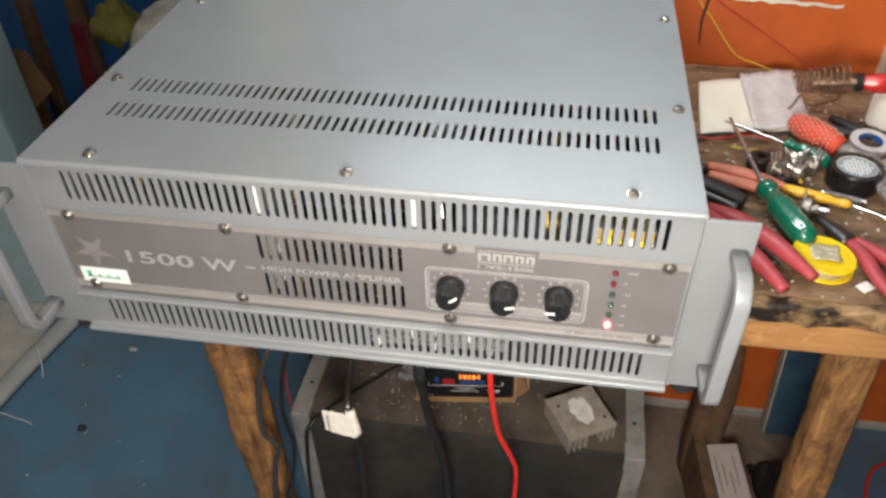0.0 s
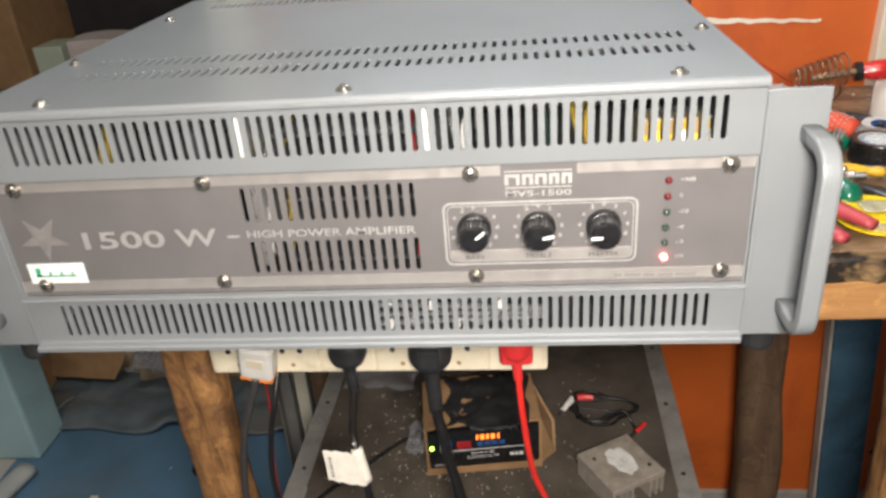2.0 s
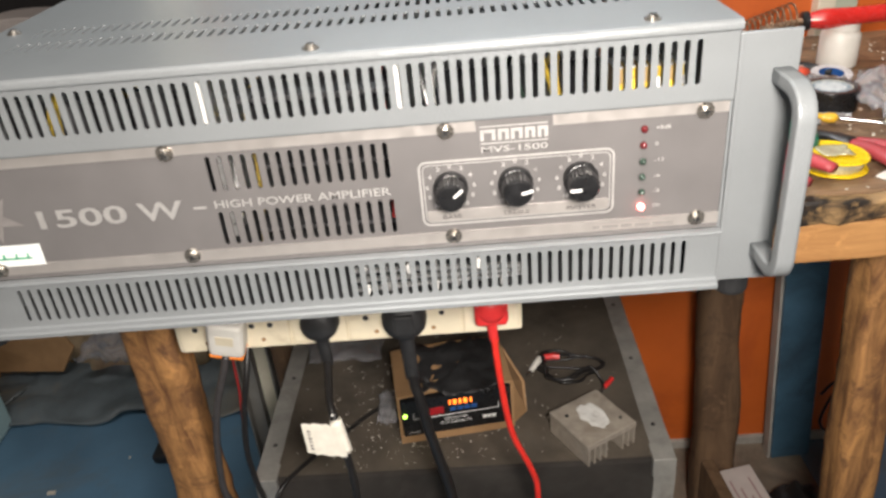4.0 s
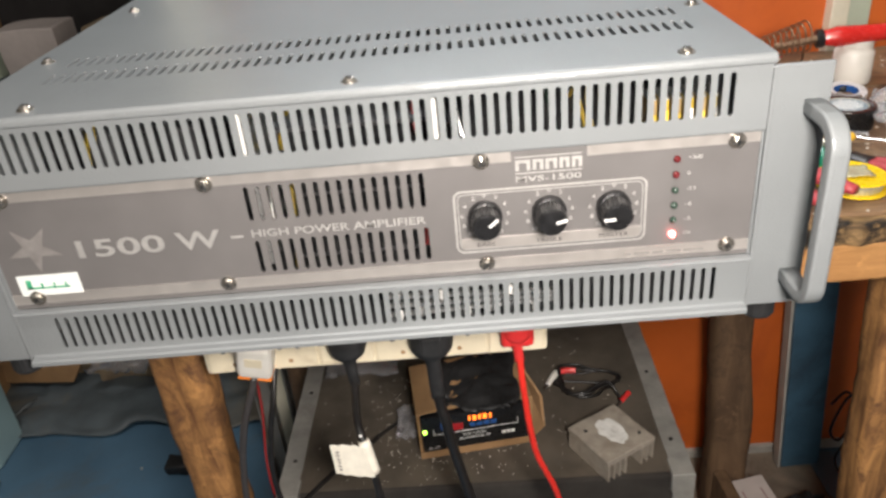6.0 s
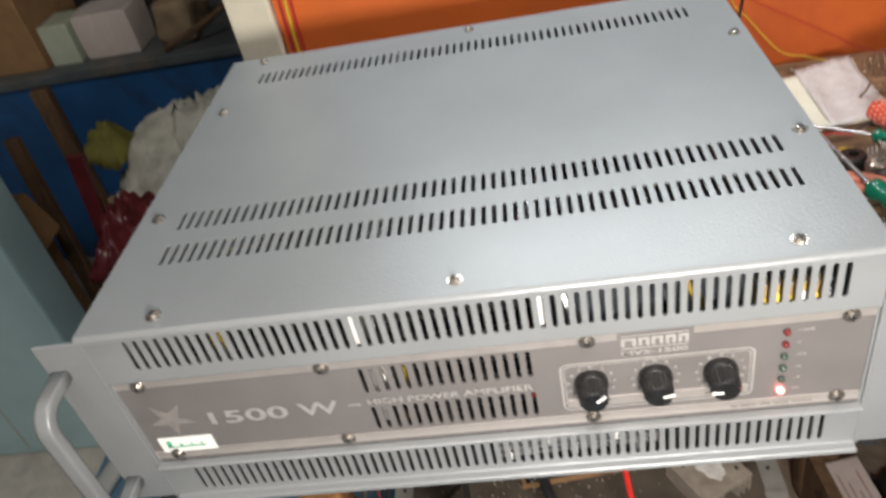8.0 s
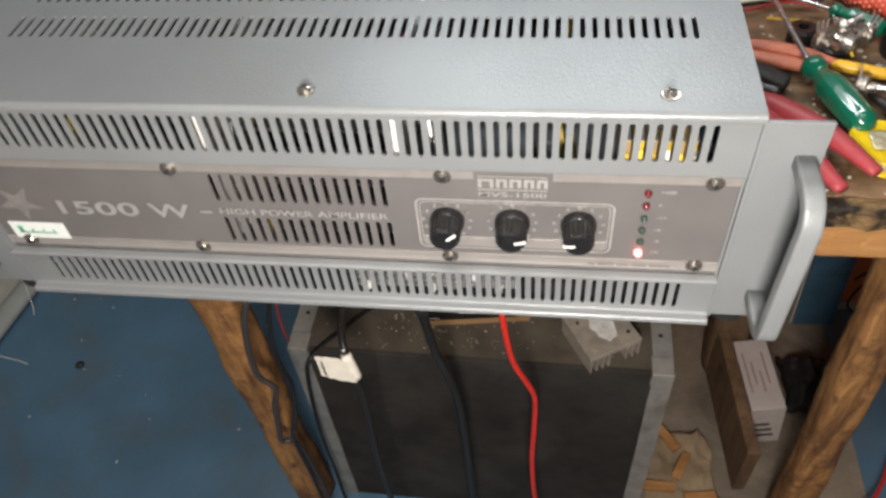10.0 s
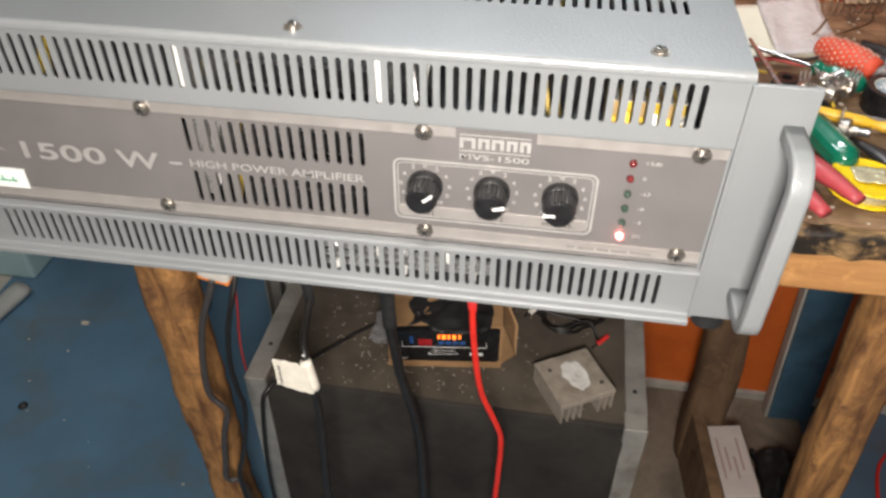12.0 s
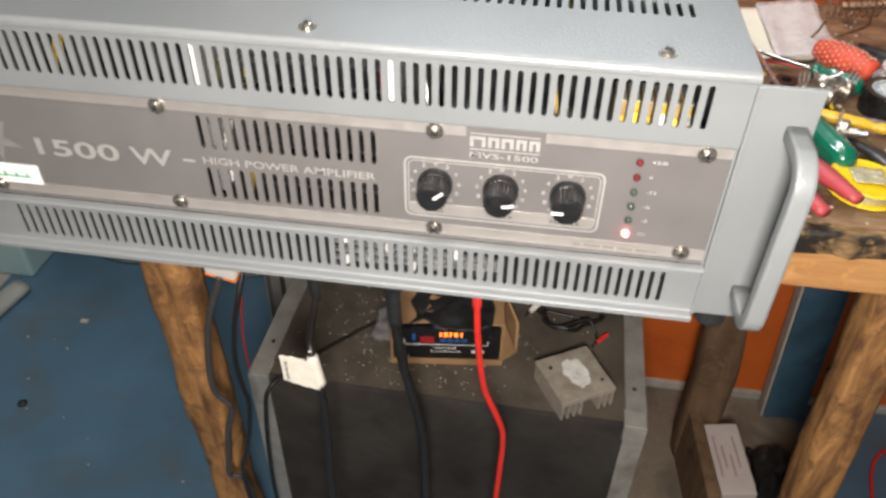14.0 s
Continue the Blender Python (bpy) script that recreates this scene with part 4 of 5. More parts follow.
def signal_lead():
    t = thing("signal_lead", (0.15, 0.25, SZ), "coiled black signal lead with red and white plugs", "cable")
    pts = [(0.128, 0.262, SZ + 0.006)]
    for k in range(34):
        a = 0.55 * k
        r = 0.026 + 0.006 * math.sin(1.7 * k)
        pts.append((0.163 + r * 1.15 * math.cos(a), 0.257 + r * 0.8 * math.sin(a), SZ + 0.002 + 0.0006 * k * 0.5 + 0.002 * math.sin(k)))
    pts += [(0.192, 0.235, SZ + 0.004), (0.192, 0.222, SZ + 0.005)]
    part("lead", tube(pts, 0.0014, n=7, per=5), "cable", t, smooth=True)
    part("plug_barrel", tube([(0.124, 0.256, SZ + 0.006), (0.13, 0.265, SZ + 0.007), (0.135, 0.273, SZ + 0.007)], [0.0026, 0.0034, 0.0036], n=10), "white_plastic", t, "white plug barrel")
    part("plug_barrel", tube([(0.14, 0.276, SZ + 0.006), (0.148, 0.277, SZ + 0.006), (0.156, 0.276, SZ + 0.006)], 0.0034, n=10), "red_plug", t, "red plug barrel")
    part("plug_barrel", tube([(0.193, 0.224, SZ + 0.005), (0.198, 0.23, SZ + 0.005), (0.203, 0.236, SZ + 0.005)], 0.0024, n=10), "red_plug", t, "red plug barrel")
    part("plug_pin", tube([(0.119, 0.249, SZ + 0.006), (0.124, 0.256, SZ + 0.006)], 0.0014, n=8), "bright_steel", t, "steel plug pin")
    part("plug_pin", tube([(0.188, 0.217, SZ + 0.005), (0.193, 0.224, SZ + 0.005)], 0.0012, n=8), "bright_steel", t, "steel plug pin")


signal_lead()
bm = crumpled_sheet(0.012, 0.088, 0.168, 0.245, 0.01, 0.008, 38, 20, 18, 0.0008, 3.0, SZ + 0.052)
solo("black_plastic_bag", bm, "matt_black", "crumpled black plastic bag lying on the cardboard box", "plastic bag", smooth=True)
bm = crumpled_sheet(-0.115, -0.03, 0.29, 0.345, 0.012, 0.012, 40, 18, 14, 0.0006, 5.0, SZ + 0.001)
solo("clear_wrapper", bm, "film", "crumpled clear plastic wrapper on the speaker", "wrapper", smooth=True)
bm = crumpled_sheet(-0.03, -0.012, 0.19, 0.235, 0.008, 0.018, 70, 14, 16, 0.0006, 9.0, SZ + 0.001)
solo("pink_wrapper", bm, "film", "crumpled pinkish clear wrapper beside the cardboard box", "wrapper", smooth=True)

# ---- power strip, plugs and cables ----
PY = 0.077
strip = thing("power_strip", (-0.02, 0.083, 0.55), "long ivory power strip screwed to the bench rail", "power strip")
part("housing", made_box(-0.1425, 0.1035, PY, 0.0955, 0.5325, 0.5785, bevel=0.003), "ivory", strip)
for k in range(6):
    x0 = -0.139 + 0.0402 * k
    plate = part("outlet_plate", made_box(x0, x0 + 0.0385, PY - 0.0022, PY + 0.001, 0.5352, 0.5755, bevel=0.0012), "ivory", strip)
    for hx, hz, r in ((0.019, 0.0305, 0.0028), (0.0125, 0.0185, 0.0021), (0.0255, 0.0185, 0.0021), (0.019, 0.0065, 0.0017)):
        m = Matrix.Translation((x0 + hx, PY - 0.0021, 0.5352 + hz)) @ Matrix.Rotation(math.pi / 2, 4, "X")
        part("hole", lathe(bmesh.new(), [(r, 0), (r, 0.0003), (0.0001, 0.0003)], m, 12), "card" if r < 0.002 else "matt_black", plate)


def round_plug(name, x, z, r, material, label, drop, cable_r):
    """A moulded three-pin plug head with a grip tapering down to its cable."""
    t = thing(name, (x, PY - 0.012, z), label, "plug", "plugs in the power strip")
    m = Matrix.Translation((x, PY - 0.0023, z)) @ Matrix.Rotation(math.pi / 2, 4, "X")
    part("head", lathe(bmesh.new(), [(r, 0), (r * 1.03, 0.002), (r, 0.008), (r * 0.86, 0.012), (r * 0.5, 0.0145), (0.0001, 0.015)], m, 28), material, t, smooth=True)
    part("grip", tube([(x, PY - 0.008, z - r * 0.55), (x, PY - 0.0085, z - r * 1.15), (x + 0.001, PY - 0.0085, z - drop)], [r * 0.62, r * 0.36, cable_r * 1.25], n=14, flat=0.75), material, t, smooth=True)
    return t


black1 = round_plug("black_plug", -0.037, 0.5565, 0.0132, "matt_black", "black moulded plug in the ivory power strip", 0.036, 0.003)
black2 = round_plug("black_plug", 0.0215, 0.554, 0.0152, "matt_black", "large black moulded plug in the ivory power strip", 0.05, 0.0042)
part("boss", made_box(0.0145, 0.0285, PY - 0.0185, PY - 0.0125, 0.547, 0.563, bevel=0.002), "matt_black", black2)
redplug = round_plug("red_plug", 0.0815, 0.559, 0.0105, "red_plug", "red moulded plug in the ivory power strip", 0.028, 0.0026)
part("shoulder", made_box(0.07, 0.093, PY - 0.0145, PY - 0.0023, 0.5465, 0.565, bevel=0.0045, segments=3), "red_plug", redplug)

adaptor = thing("white_plug", (-0.1, PY - 0.02, 0.55), "white flat plug with an orange rim in the power strip", "plug", "plugs in the power strip")
m = Matrix.Translation((-0.1, PY - 0.0025, 0.5575)) @ Matrix.Rotation(0.22, 4, "Y") @ Matrix.Rotation(0.3, 4, "X")
part("body", box(bmesh.new(), -0.0125, 0.0125, -0.019, 0.0, -0.0155, 0.019, bevel=0.005, m=m, segments=3), "white_plastic", adaptor)
part("rim", box(bmesh.new(), -0.012, 0.012, -0.0185, -0.0005, -0.0178, -0.0148, bevel=0.0015, m=m), "orange_plastic", adaptor, "orange plastic rim")
part("label_patch", box(bmesh.new(), -0.006, 0.006, -0.0194, -0.0189, 0.0, 0.009, m=m), "ivory", adaptor)

CABLES = (
    ("grey_cable", "dark grey flex from the white plug, falling past the bench leg", 0.0027, "grey_cable", [(-0.1045, 0.062, 0.539), (-0.109, 0.062, 0.526), (-0.121, 0.063, 0.495), (-0.131, 0.066, 0.455), (-0.136, 0.066, 0.415), (-0.135, 0.067, 0.396), (-0.128, 0.067, 0.386), (-0.125, 0.067, 0.376), (-0.134, 0.068, 0.345), (-0.142, 0.07, 0.3), (-0.146, 0.07, 0.27), (-0.135, 0.075, 0.258), (-0.133, 0.08, 0.2), (-0.13, 0.08, 0.1), (-0.135, 0.06, 0.004), (-0.16, -0.02, 0.0035), (-0.2, -0.3, 0.0035)]),
    ("black_cable", "thin black flex beside the bench leg", 0.0022, "cable", [(-0.094, 0.082, 0.536), (-0.097, 0.068, 0.513), (-0.104, 0.066, 0.485), (-0.11, 0.066, 0.445), (-0.109, 0.066, 0.41), (-0.107, 0.066, 0.39), (-0.113, 0.066, 0.35), (-0.123, 0.068, 0.31), (-0.132, 0.07, 0.27), (-0.13, 0.07, 0.15), (-0.125, 0.05, 0.003), (-0.14, -0.1, 0.003), (-0.16, -0.3, 0.003)]),
    ("black_cable", "black mains cable with white printing, hanging in front of the speaker", 0.0028, "cable", [(-0.0362, 0.068, 0.524), (-0.035, 0.056, 0.518), (-0.033, 0.038, 0.513), (-0.0295, 0.028, 0.505), (-0.0262, 0.025, 0.485), (-0.0235, 0.024, 0.455), (-0.0235, 0.022, 0.42), (-0.025, 0.02, 0.36), (-0.024, 0.02, 0.28), (-0.024, 0.02, 0.15), (-0.02, 0.01, 0.0045), (-0.01, -0.1, 0.004), (0.0, -0.35, 0.004)]),
    ("black_cable", "thick black mains cable hanging in front of the speaker", 0.004, "cable", [(0.0225, 0.0685, 0.509), (0.0235, 0.067, 0.497), (0.026, 0.065, 0.486), (0.029, 0.065, 0.46), (0.034, 0.07, 0.425), (0.041, 0.072, 0.38), (0.044, 0.072, 0.32), (0.046, 0.07, 0.2), (0.05, 0.06, 0.06), (0.07, 0.02, 0.006), (0.1, -0.1, 0.0055), (0.1, -0.35, 0.0055)]),
    ("red_cable", "bright red cable running from its plug down along the floor", 0.0024, "red_cable", [(0.0824, 0.0685, 0.536), (0.0832, 0.066, 0.522), (0.0845, 0.065, 0.505), (0.088, 0.066, 0.47), (0.093, 0.068, 0.44), (0.105, 0.07, 0.405), (0.11, 0.072, 0.38), (0.11, 0.072, 0.33), (0.109, 0.07, 0.26), (0.114, 0.066, 0.18), (0.128, 0.055, 0.1), (0.15, 0.035, 0.04), (0.18, 0.03, 0.01), (0.21, 0.06, 0.012), (0.25, 0.1, 0.045), (0.315, 0.112, 0.08), (0.4, 0.1, 0.09), (0.45, 0.108, 0.08), (0.52, 0.165, 0.05), (0.59, 0.29, 0.015), (0.655, 0.42, 0.004), (0.9, 0.44, 0.0035)]),
    ("red_wire", "thin dark red wire hanging behind the bench leg", 0.0011, "red_wire", [(-0.124, 0.125, 0.56), (-0.129, 0.135, 0.5), (-0.135, 0.145, 0.44), (-0.145, 0.15, 0.37), (-0.147, 0.155, 0.3), (-0.147, 0.16, 0.15), (-0.147, 0.16, 0.002), (-0.15, 0.15, 0.002)]),
    ("black_cable", "thin black lead lying across the speaker top", 0.0018, "cable", [(-0.052, 0.2, SZ + 0.0015), (-0.03, 0.22, SZ + 0.002), (0.0, 0.245, SZ + 0.002), (0.03, 0.26, SZ + 0.002), (0.08, 0.3, SZ + 0.002)]),
    ("black_cable", "black lead drooping from the speaker edge", 0.002, "cable", [(-0.05, 0.2, SZ + 0.002), (-0.09, 0.155, SZ + 0.002), (-0.112, 0.122, SZ + 0.0005), (-0.118, 0.112, SZ - 0.03), (-0.122, 0.105, 0.22), (-0.12, 0.1, 0.1), (-0.12, 0.08, 0.0025), (-0.14, 0.0, 0.0025)]),
)
for name, label, r, mat_name, pts in CABLES:
    ob = solo(name, tube(pts, r, n=10, per=7), mat_name, label, "cable", smooth=True)

tag = thing("cable_tag", (-0.03, 0.02, 0.49), "cream masking tape flag folded round the black cable", "tag")
bm = bmesh.new()
n = 8
P00, P10, P01, P11 = Vector((-0.051, 0.021, 0.509)), Vector((-0.029, 0.0215, 0.505)), Vector((-0.0505, 0.021, 0.4825)), Vector((-0.0235, 0.0215, 0.478))
rows = []
for j in range(n + 1):
    rows.append([bm.verts.new((P00.lerp(P10, i / n)).lerp(P01.lerp(P11, i / n), j / n) + Vector((0, 0.0012 * math.sin(3 * i / n + j * 0.3), 0.0007 * math.sin(2.4 * i)))) for i in range(n + 1)])
for j in range(n):
    for i in range(n):
        bm.faces.new((rows[j][i], rows[j][i + 1], rows[j + 1][i + 1], rows[j + 1][i]))
thicken(bm, 0.0006)
part("tape", bm, "masking", tag)
bm = bmesh.new()
for k, w in enumerate((0.0025, 0.0018, 0.0028, 0.0022, 0.0026, 0.0024)):
    a = P00.lerp(P01, 0.16 + 0.12 * k) + Vector((0.0035, -0.0018, 0))
    bm.faces.new([bm.verts.new(a + v) for v in (Vector((0, 0, 0)), Vector((0.0022, 0, -0.0004)), Vector((0.0022, 0, -0.0004 - w * 0.6)), Vector((0, 0, -w * 0.6)))])
part("writing_bars", bm, "ink", tag, "faint unreadable pencil marks")
part("wrap", tube([(-0.0285, 0.0255, 0.506), (-0.0245, 0.0245, 0.479)], 0.0042, n=12), "masking", tag, smooth=True)

# ---- bench clutter ----
BZ = BENCH_Z + 0.0008


def bar(name, parent, a, b, r, material, label="", flat=1.0, n=12, taper=None, squareness=0.0):
    a, b = Vector(a), Vector(b)
    radii = taper or [r, r]
    return part(name, tube([a, a.lerp(b, 0.33), a.lerp(b, 0.66), b], radii, n=n, per=6, flat=flat, squareness=squareness), material, parent, label, smooth=True)


def fluted_handle(parent, a, b, r, material, label=""):
    """A screwdriver handle: domed butt, six flutes, a waist before the ferrule."""
    a, b = Vector(a), Vector(b)
    m = Matrix.Translation(a) @ (b - a).to_track_quat("Z", "Y").to_matrix().to_4x4()
    L = (b - a).length
    prof = [(0.0001, 0), (r * 0.55, 0.02 * L), (r * 0.95, 0.09 * L), (r, 0.18 * L), (r, 0.62 * L), (r * 0.72, 0.74 * L), (r * 0.62, 0.8 * L), (r * 0.86, 0.88 * L), (r * 0.8, 0.96 * L), (r * 0.4, L)]
    fine = []
    for (r0, h0), (r1, h1) in zip(prof, prof[1:]):
        fine += [(r0 + (r1 - r0) * k / 3, h0 + (h1 - h0) * k / 3) for k in range(3)]
    bm = lathe(bmesh.new(), fine + [prof[-1]], None, 36)
    for v in bm.verts:
        if 0.12 * L < v.co.z < 0.66 * L:
            k = 1 - 0.13 * max(0, math.cos(6 * math.atan2(v.co.y, v.co.x))) ** 3
            v.co.x, v.co.y = v.co.x * k, v.co.y * k
        v.co = m @ v.co
    return part("handle", bm, material, parent, label, smooth=True)


def screwdriver(butt, neck, tip, r, shaft_r, material, label):
    t = thing("screwdriver", butt, label, "screwdriver", "tools on the bench")
    fluted_handle(t, butt, neck, r, material)
    bar("shaft", t, neck, tip, shaft_r, "bright_steel", "bright steel shaft", taper=[shaft_r, shaft_r, shaft_r, shaft_r * 0.7])


screwdriver((0.3255, 0.152, BZ + 0.012), (0.3, 0.226, BZ + 0.014), (0.283, 0.325, BZ + 0.02), 0.0105, 0.0022, "green_handle", "screwdriver with a clear green fluted handle on the bench")
screwdriver((0.366, 0.274, BZ + 0.009), (0.332, 0.303, BZ + 0.01), (0.281, 0.333, BZ + 0.012), 0.0075, 0.0018, "green_handle", "small green screwdriver among the bench clutter")
screwdriver((0.318, 0.2335, BZ + 0.007), (0.372, 0.2165, BZ + 0.006), (0.412, 0.197, BZ + 0.004), 0.0048, 0.0011, "yellow_handle", "thin yellow handled screwdriver lying on the bench")


def pliers(name, pivot, grips, jaw, material, label, r=0.0075):
    t = thing(name, pivot, label, "pliers", "tools on the bench")
    for path in grips:
        part("grip", tube(path, [r * 0.75, r, r * 1.05, r * 0.9, r * 0.55], n=12, per=8, flat=0.75), material, t, smooth=True)
    if jaw:
        part("jaw", tube(jaw, [0.0085, 0.007, 0.0045, 0.002], n=10, per=6, flat=0.6), "tool_steel", t, "dark steel jaws", smooth=True)
        part("pivot_pin", lathe(bmesh.new(), [(0.004, 0), (0.004, 0.007), (0.003, 0.0085), (0.0001, 0.009)], Matrix.Translation(pivot), 16), "bright_steel", t)


pliers("pliers", (0.243, 0.2, BZ), ([(0.248, 0.19, BZ + 0.007), (0.262, 0.165, BZ + 0.009), (0.281, 0.128, BZ + 0.011), (0.297, 0.095, BZ + 0.011)], [(0.252, 0.194, BZ + 0.008), (0.272, 0.175, BZ + 0.012), (0.298, 0.142, BZ + 0.015), (0.3195, 0.108, BZ + 0.014)]), [(0.247, 0.196, BZ + 0.006), (0.242, 0.208, BZ + 0.006), (0.236, 0.224, BZ + 0.006)], "red_grip", "pliers with worn red vinyl grips beside the amplifier", 0.0085)
pliers("pliers", (0.248, 0.262, BZ), ([(0.258, 0.258, BZ + 0.008), (0.275, 0.252, BZ + 0.009), (0.3, 0.244, BZ + 0.009), (0.322, 0.234, BZ + 0.008)], [(0.258, 0.246, BZ + 0.007), (0.275, 0.239, BZ + 0.007), (0.297, 0.232, BZ + 0.007), (0.315, 0.226, BZ + 0.006)]), [(0.256, 0.252, BZ + 0.006), (0.244, 0.262, BZ + 0.006), (0.232, 0.27, BZ + 0.006)], "salmon_grip", "pliers with faded salmon grips on the bench", 0.006)
pliers("nose_pliers", (0.358, 0.168, BZ), ([(0.36, 0.165, BZ + 0.006), (0.366, 0.148, BZ + 0.007), (0.368, 0.126, BZ + 0.008), (0.374, 0.1, BZ + 0.008)], [(0.364, 0.168, BZ + 0.006), (0.378, 0.152, BZ + 0.007), (0.392, 0.13, BZ + 0.008), (0.402, 0.106, BZ + 0.008)]), [(0.36, 0.166, BZ + 0.005), (0.352, 0.182, BZ + 0.005), (0.344, 0.197, BZ + 0.004), (0.336, 0.212, BZ + 0.003)], "red_grip", "long-nosed pliers with red grips, jaws open", 0.0062)
grip = thing("file_handle", (0.265, 0.218, BZ), "dark grey plastic tool grip beside the amplifier", "tool", "tools on the bench")
bar("grip", grip, (0.246, 0.23, BZ + 0.009), (0.284, 0.208, BZ + 0.007), 0.008, "matt_black", taper=[0.007, 0.0085, 0.008, 0.006], flat=0.75, squareness=0.5)
bar("grip_cap", grip, (0.24, 0.226, BZ + 0.006), (0.278, 0.201, BZ + 0.005), 0.005, "tool_steel", flat=0.7)


def tape_roll(x, y, r, h, hole, body, core, label, lean=0.0):
    t = thing("tape_roll", (x, y, BZ), label, "tape")
    m = Matrix.Translation((x, y, BZ + 0.0002 + r * math.sin(lean))) @ Matrix.Rotation(lean, 4, "X")
    part("winding", lathe(bmesh.new(), [(hole * 1.04, 0.0003), (r * 0.985, 0), (r, 0.0008), (r, h - 0.0008), (r * 0.985, h), (hole * 1.04, h)], m, 40, True), body, t, smooth=False)
    part("core", lathe(bmesh.new(), [(hole, 0.0005), (hole * 1.03, 0.0006), (hole * 1.03, h * 0.98), (hole, h * 0.98)], m, 32, True), core, t, "card core")
    return t, m


t, m = tape_roll(0.383, 0.258, 0.0225, 0.0185, 0.0165, "tape_black", "paper", "roll of black insulating tape on the bench")
part("core_label", lathe(bmesh.new(), [(0.016, 0.0168), (0.016, 0.0178), (0.0001, 0.0178)], m, 32), "tape_label", t, "grey-blue dotted label")
bm = bmesh.new()
for i in range(-4, 5):
    for j in range(-4, 5):
        if i * i + j * j < 17:
            box(bm, i * 0.0031 - 0.001, i * 0.0031 + 0.001, j * 0.0031 - 0.001, j * 0.0031 + 0.001, 0.0178, 0.018, m=m)
tagged(part("label_dots", bm, "white_mark", t, "pale dots"), kind="stuff")
t, m = tape_roll(0.412, 0.32, 0.018, 0.007, 0.0105, "cloudy", "blue_led", "small roll of cloudy tape with a blue core", 0.12)

reel = thing("solder_reel", (0.334, 0.141, BZ), "yellow plastic solder reel lying on the bench", "solder reel")
m = Matrix.Translation((0.334, 0.141, BZ + 0.0003)) @ Matrix.Rotation(0.05, 4, "Y")
part("lower_flange", lathe(bmesh.new(), [(0.006, 0), (0.0235, 0), (0.0243, 0.0008), (0.0235, 0.0018), (0.006, 0.0018)], m, 40), "reel", reel)
part("upper_flange", lathe(bmesh.new(), [(0.0075, 0.009), (0.0225, 0.009), (0.0238, 0.0098), (0.0225, 0.0108), (0.0205, 0.0103), (0.0075, 0.0098)], m, 40), "reel", reel)
part("winding", roughened(lathe(bmesh.new(), [(0.006, 0.0019), (0.0205, 0.0019), (0.021, 0.0055), (0.0205, 0.0089), (0.006, 0.0089)], m, 32), 0.0006, 300), "solder", reel, "dull solder wire winding")
bm = crumpled_sheet(0.324, 0.345, 0.132, 0.151, 0.001, 0.002, 120, 14, 12, 0.0005, 2.0, BZ + 0.0115)
part("wire_tangle", bm, "solder", reel, "loose solder tangle", smooth=True)

packet = thing("paper_packet", (0.31, 0.37, BZ), "yellowed paper packet in a torn cloudy plastic sleeve", "packet")
bm = bmesh.new()
n = 12
rows = []
for j in range(n + 1):
    v = j / n
    row = []
    for i in range(n + 1):
        u = i / n
        row.append(bm.verts.new((0.258 + 0.1 * u + 0.006 * v, 0.322 + 0.095 * v + 0.022 * u, BZ + 0.003 + 0.006 * v * v + 0.005 * u * v + 0.003 * noise.noise(Vector((u * 3, v * 3, 4))))))
    rows.append(row)
for j in range(n):
    for i in range(n):
        bm.faces.new((rows[j][i], rows[j][i + 1], rows[j + 1][i + 1], rows[j + 1][i]))
thicken(bm, 0.002)
part("paper", bm, "paper", packet, smooth=True)
bm = bmesh.new()
rows = []
for j in range(n + 1):
    v = j / n
    row = []
    for i in range(n + 1):
        u = 0.42 + 0.1 * (1 - v) + (i / n) * 0.55
        row.append(bm.verts.new((0.258 + 0.1 * u + 0.006 * v, 0.32 + 0.1 * v + 0.022 * u, BZ + 0.0062 + 0.006 * v * v + 0.005 * u * v + 0.003 * noise.noise(Vector((u * 7, v * 2, 9))))))
    rows.append(row)
for j in range(n):
    for i in range(n):
        bm.faces.new((rows[j][i], rows[j][i + 1], rows[j + 1][i + 1], rows[j + 1][i]))
thicken(bm, 0.0008)
part("sleeve", bm, "cloudy", packet, "cloudy torn plastic sleeve", smooth=True)

netted = thing("netted_handle", (0.365, 0.32, BZ), "tool handle in red foam netting with a clear cap", "tool", "tools on the bench")
bar("handle", netted, (0.346, 0.343, BZ + 0.011), (0.38, 0.3, BZ + 0.011), 0.012, "mesh_red", taper=[0.008, 0.0125, 0.0125, 0.0095])
a, b = Vector((0.346, 0.343, BZ + 0.011)), Vector((0.38, 0.3, BZ + 0.011))
m = Matrix.Translation(a) @ (b - a).to_track_quat("Z", "Y").to_matrix().to_4x4()
bm = bmesh.new()
for k in range(11):
    for q in range(16):
        r = 0.0125 if 2 < k < 9 else 0.011
        c = m @ Vector((r * math.cos(2 * math.pi * (q + 0.5 * (k % 2)) / 16), r * math.sin(2 * math.pi * (q + 0.5 * (k % 2)) / 16), 0.005 + 0.0043 * k))
        box(bm, -0.0007, 0.0007, -0.0007, 0.0007, -0.0007, 0.0007, m=Matrix.Translation(c))
tagged(part("netting", bm, "netting", netted, "pale foam netting"), kind="stuff")
bar("clear_cap", netted, (0.382, 0.298, BZ + 0.01), (0.402, 0.272, BZ + 0.009), 0.0075, "film")

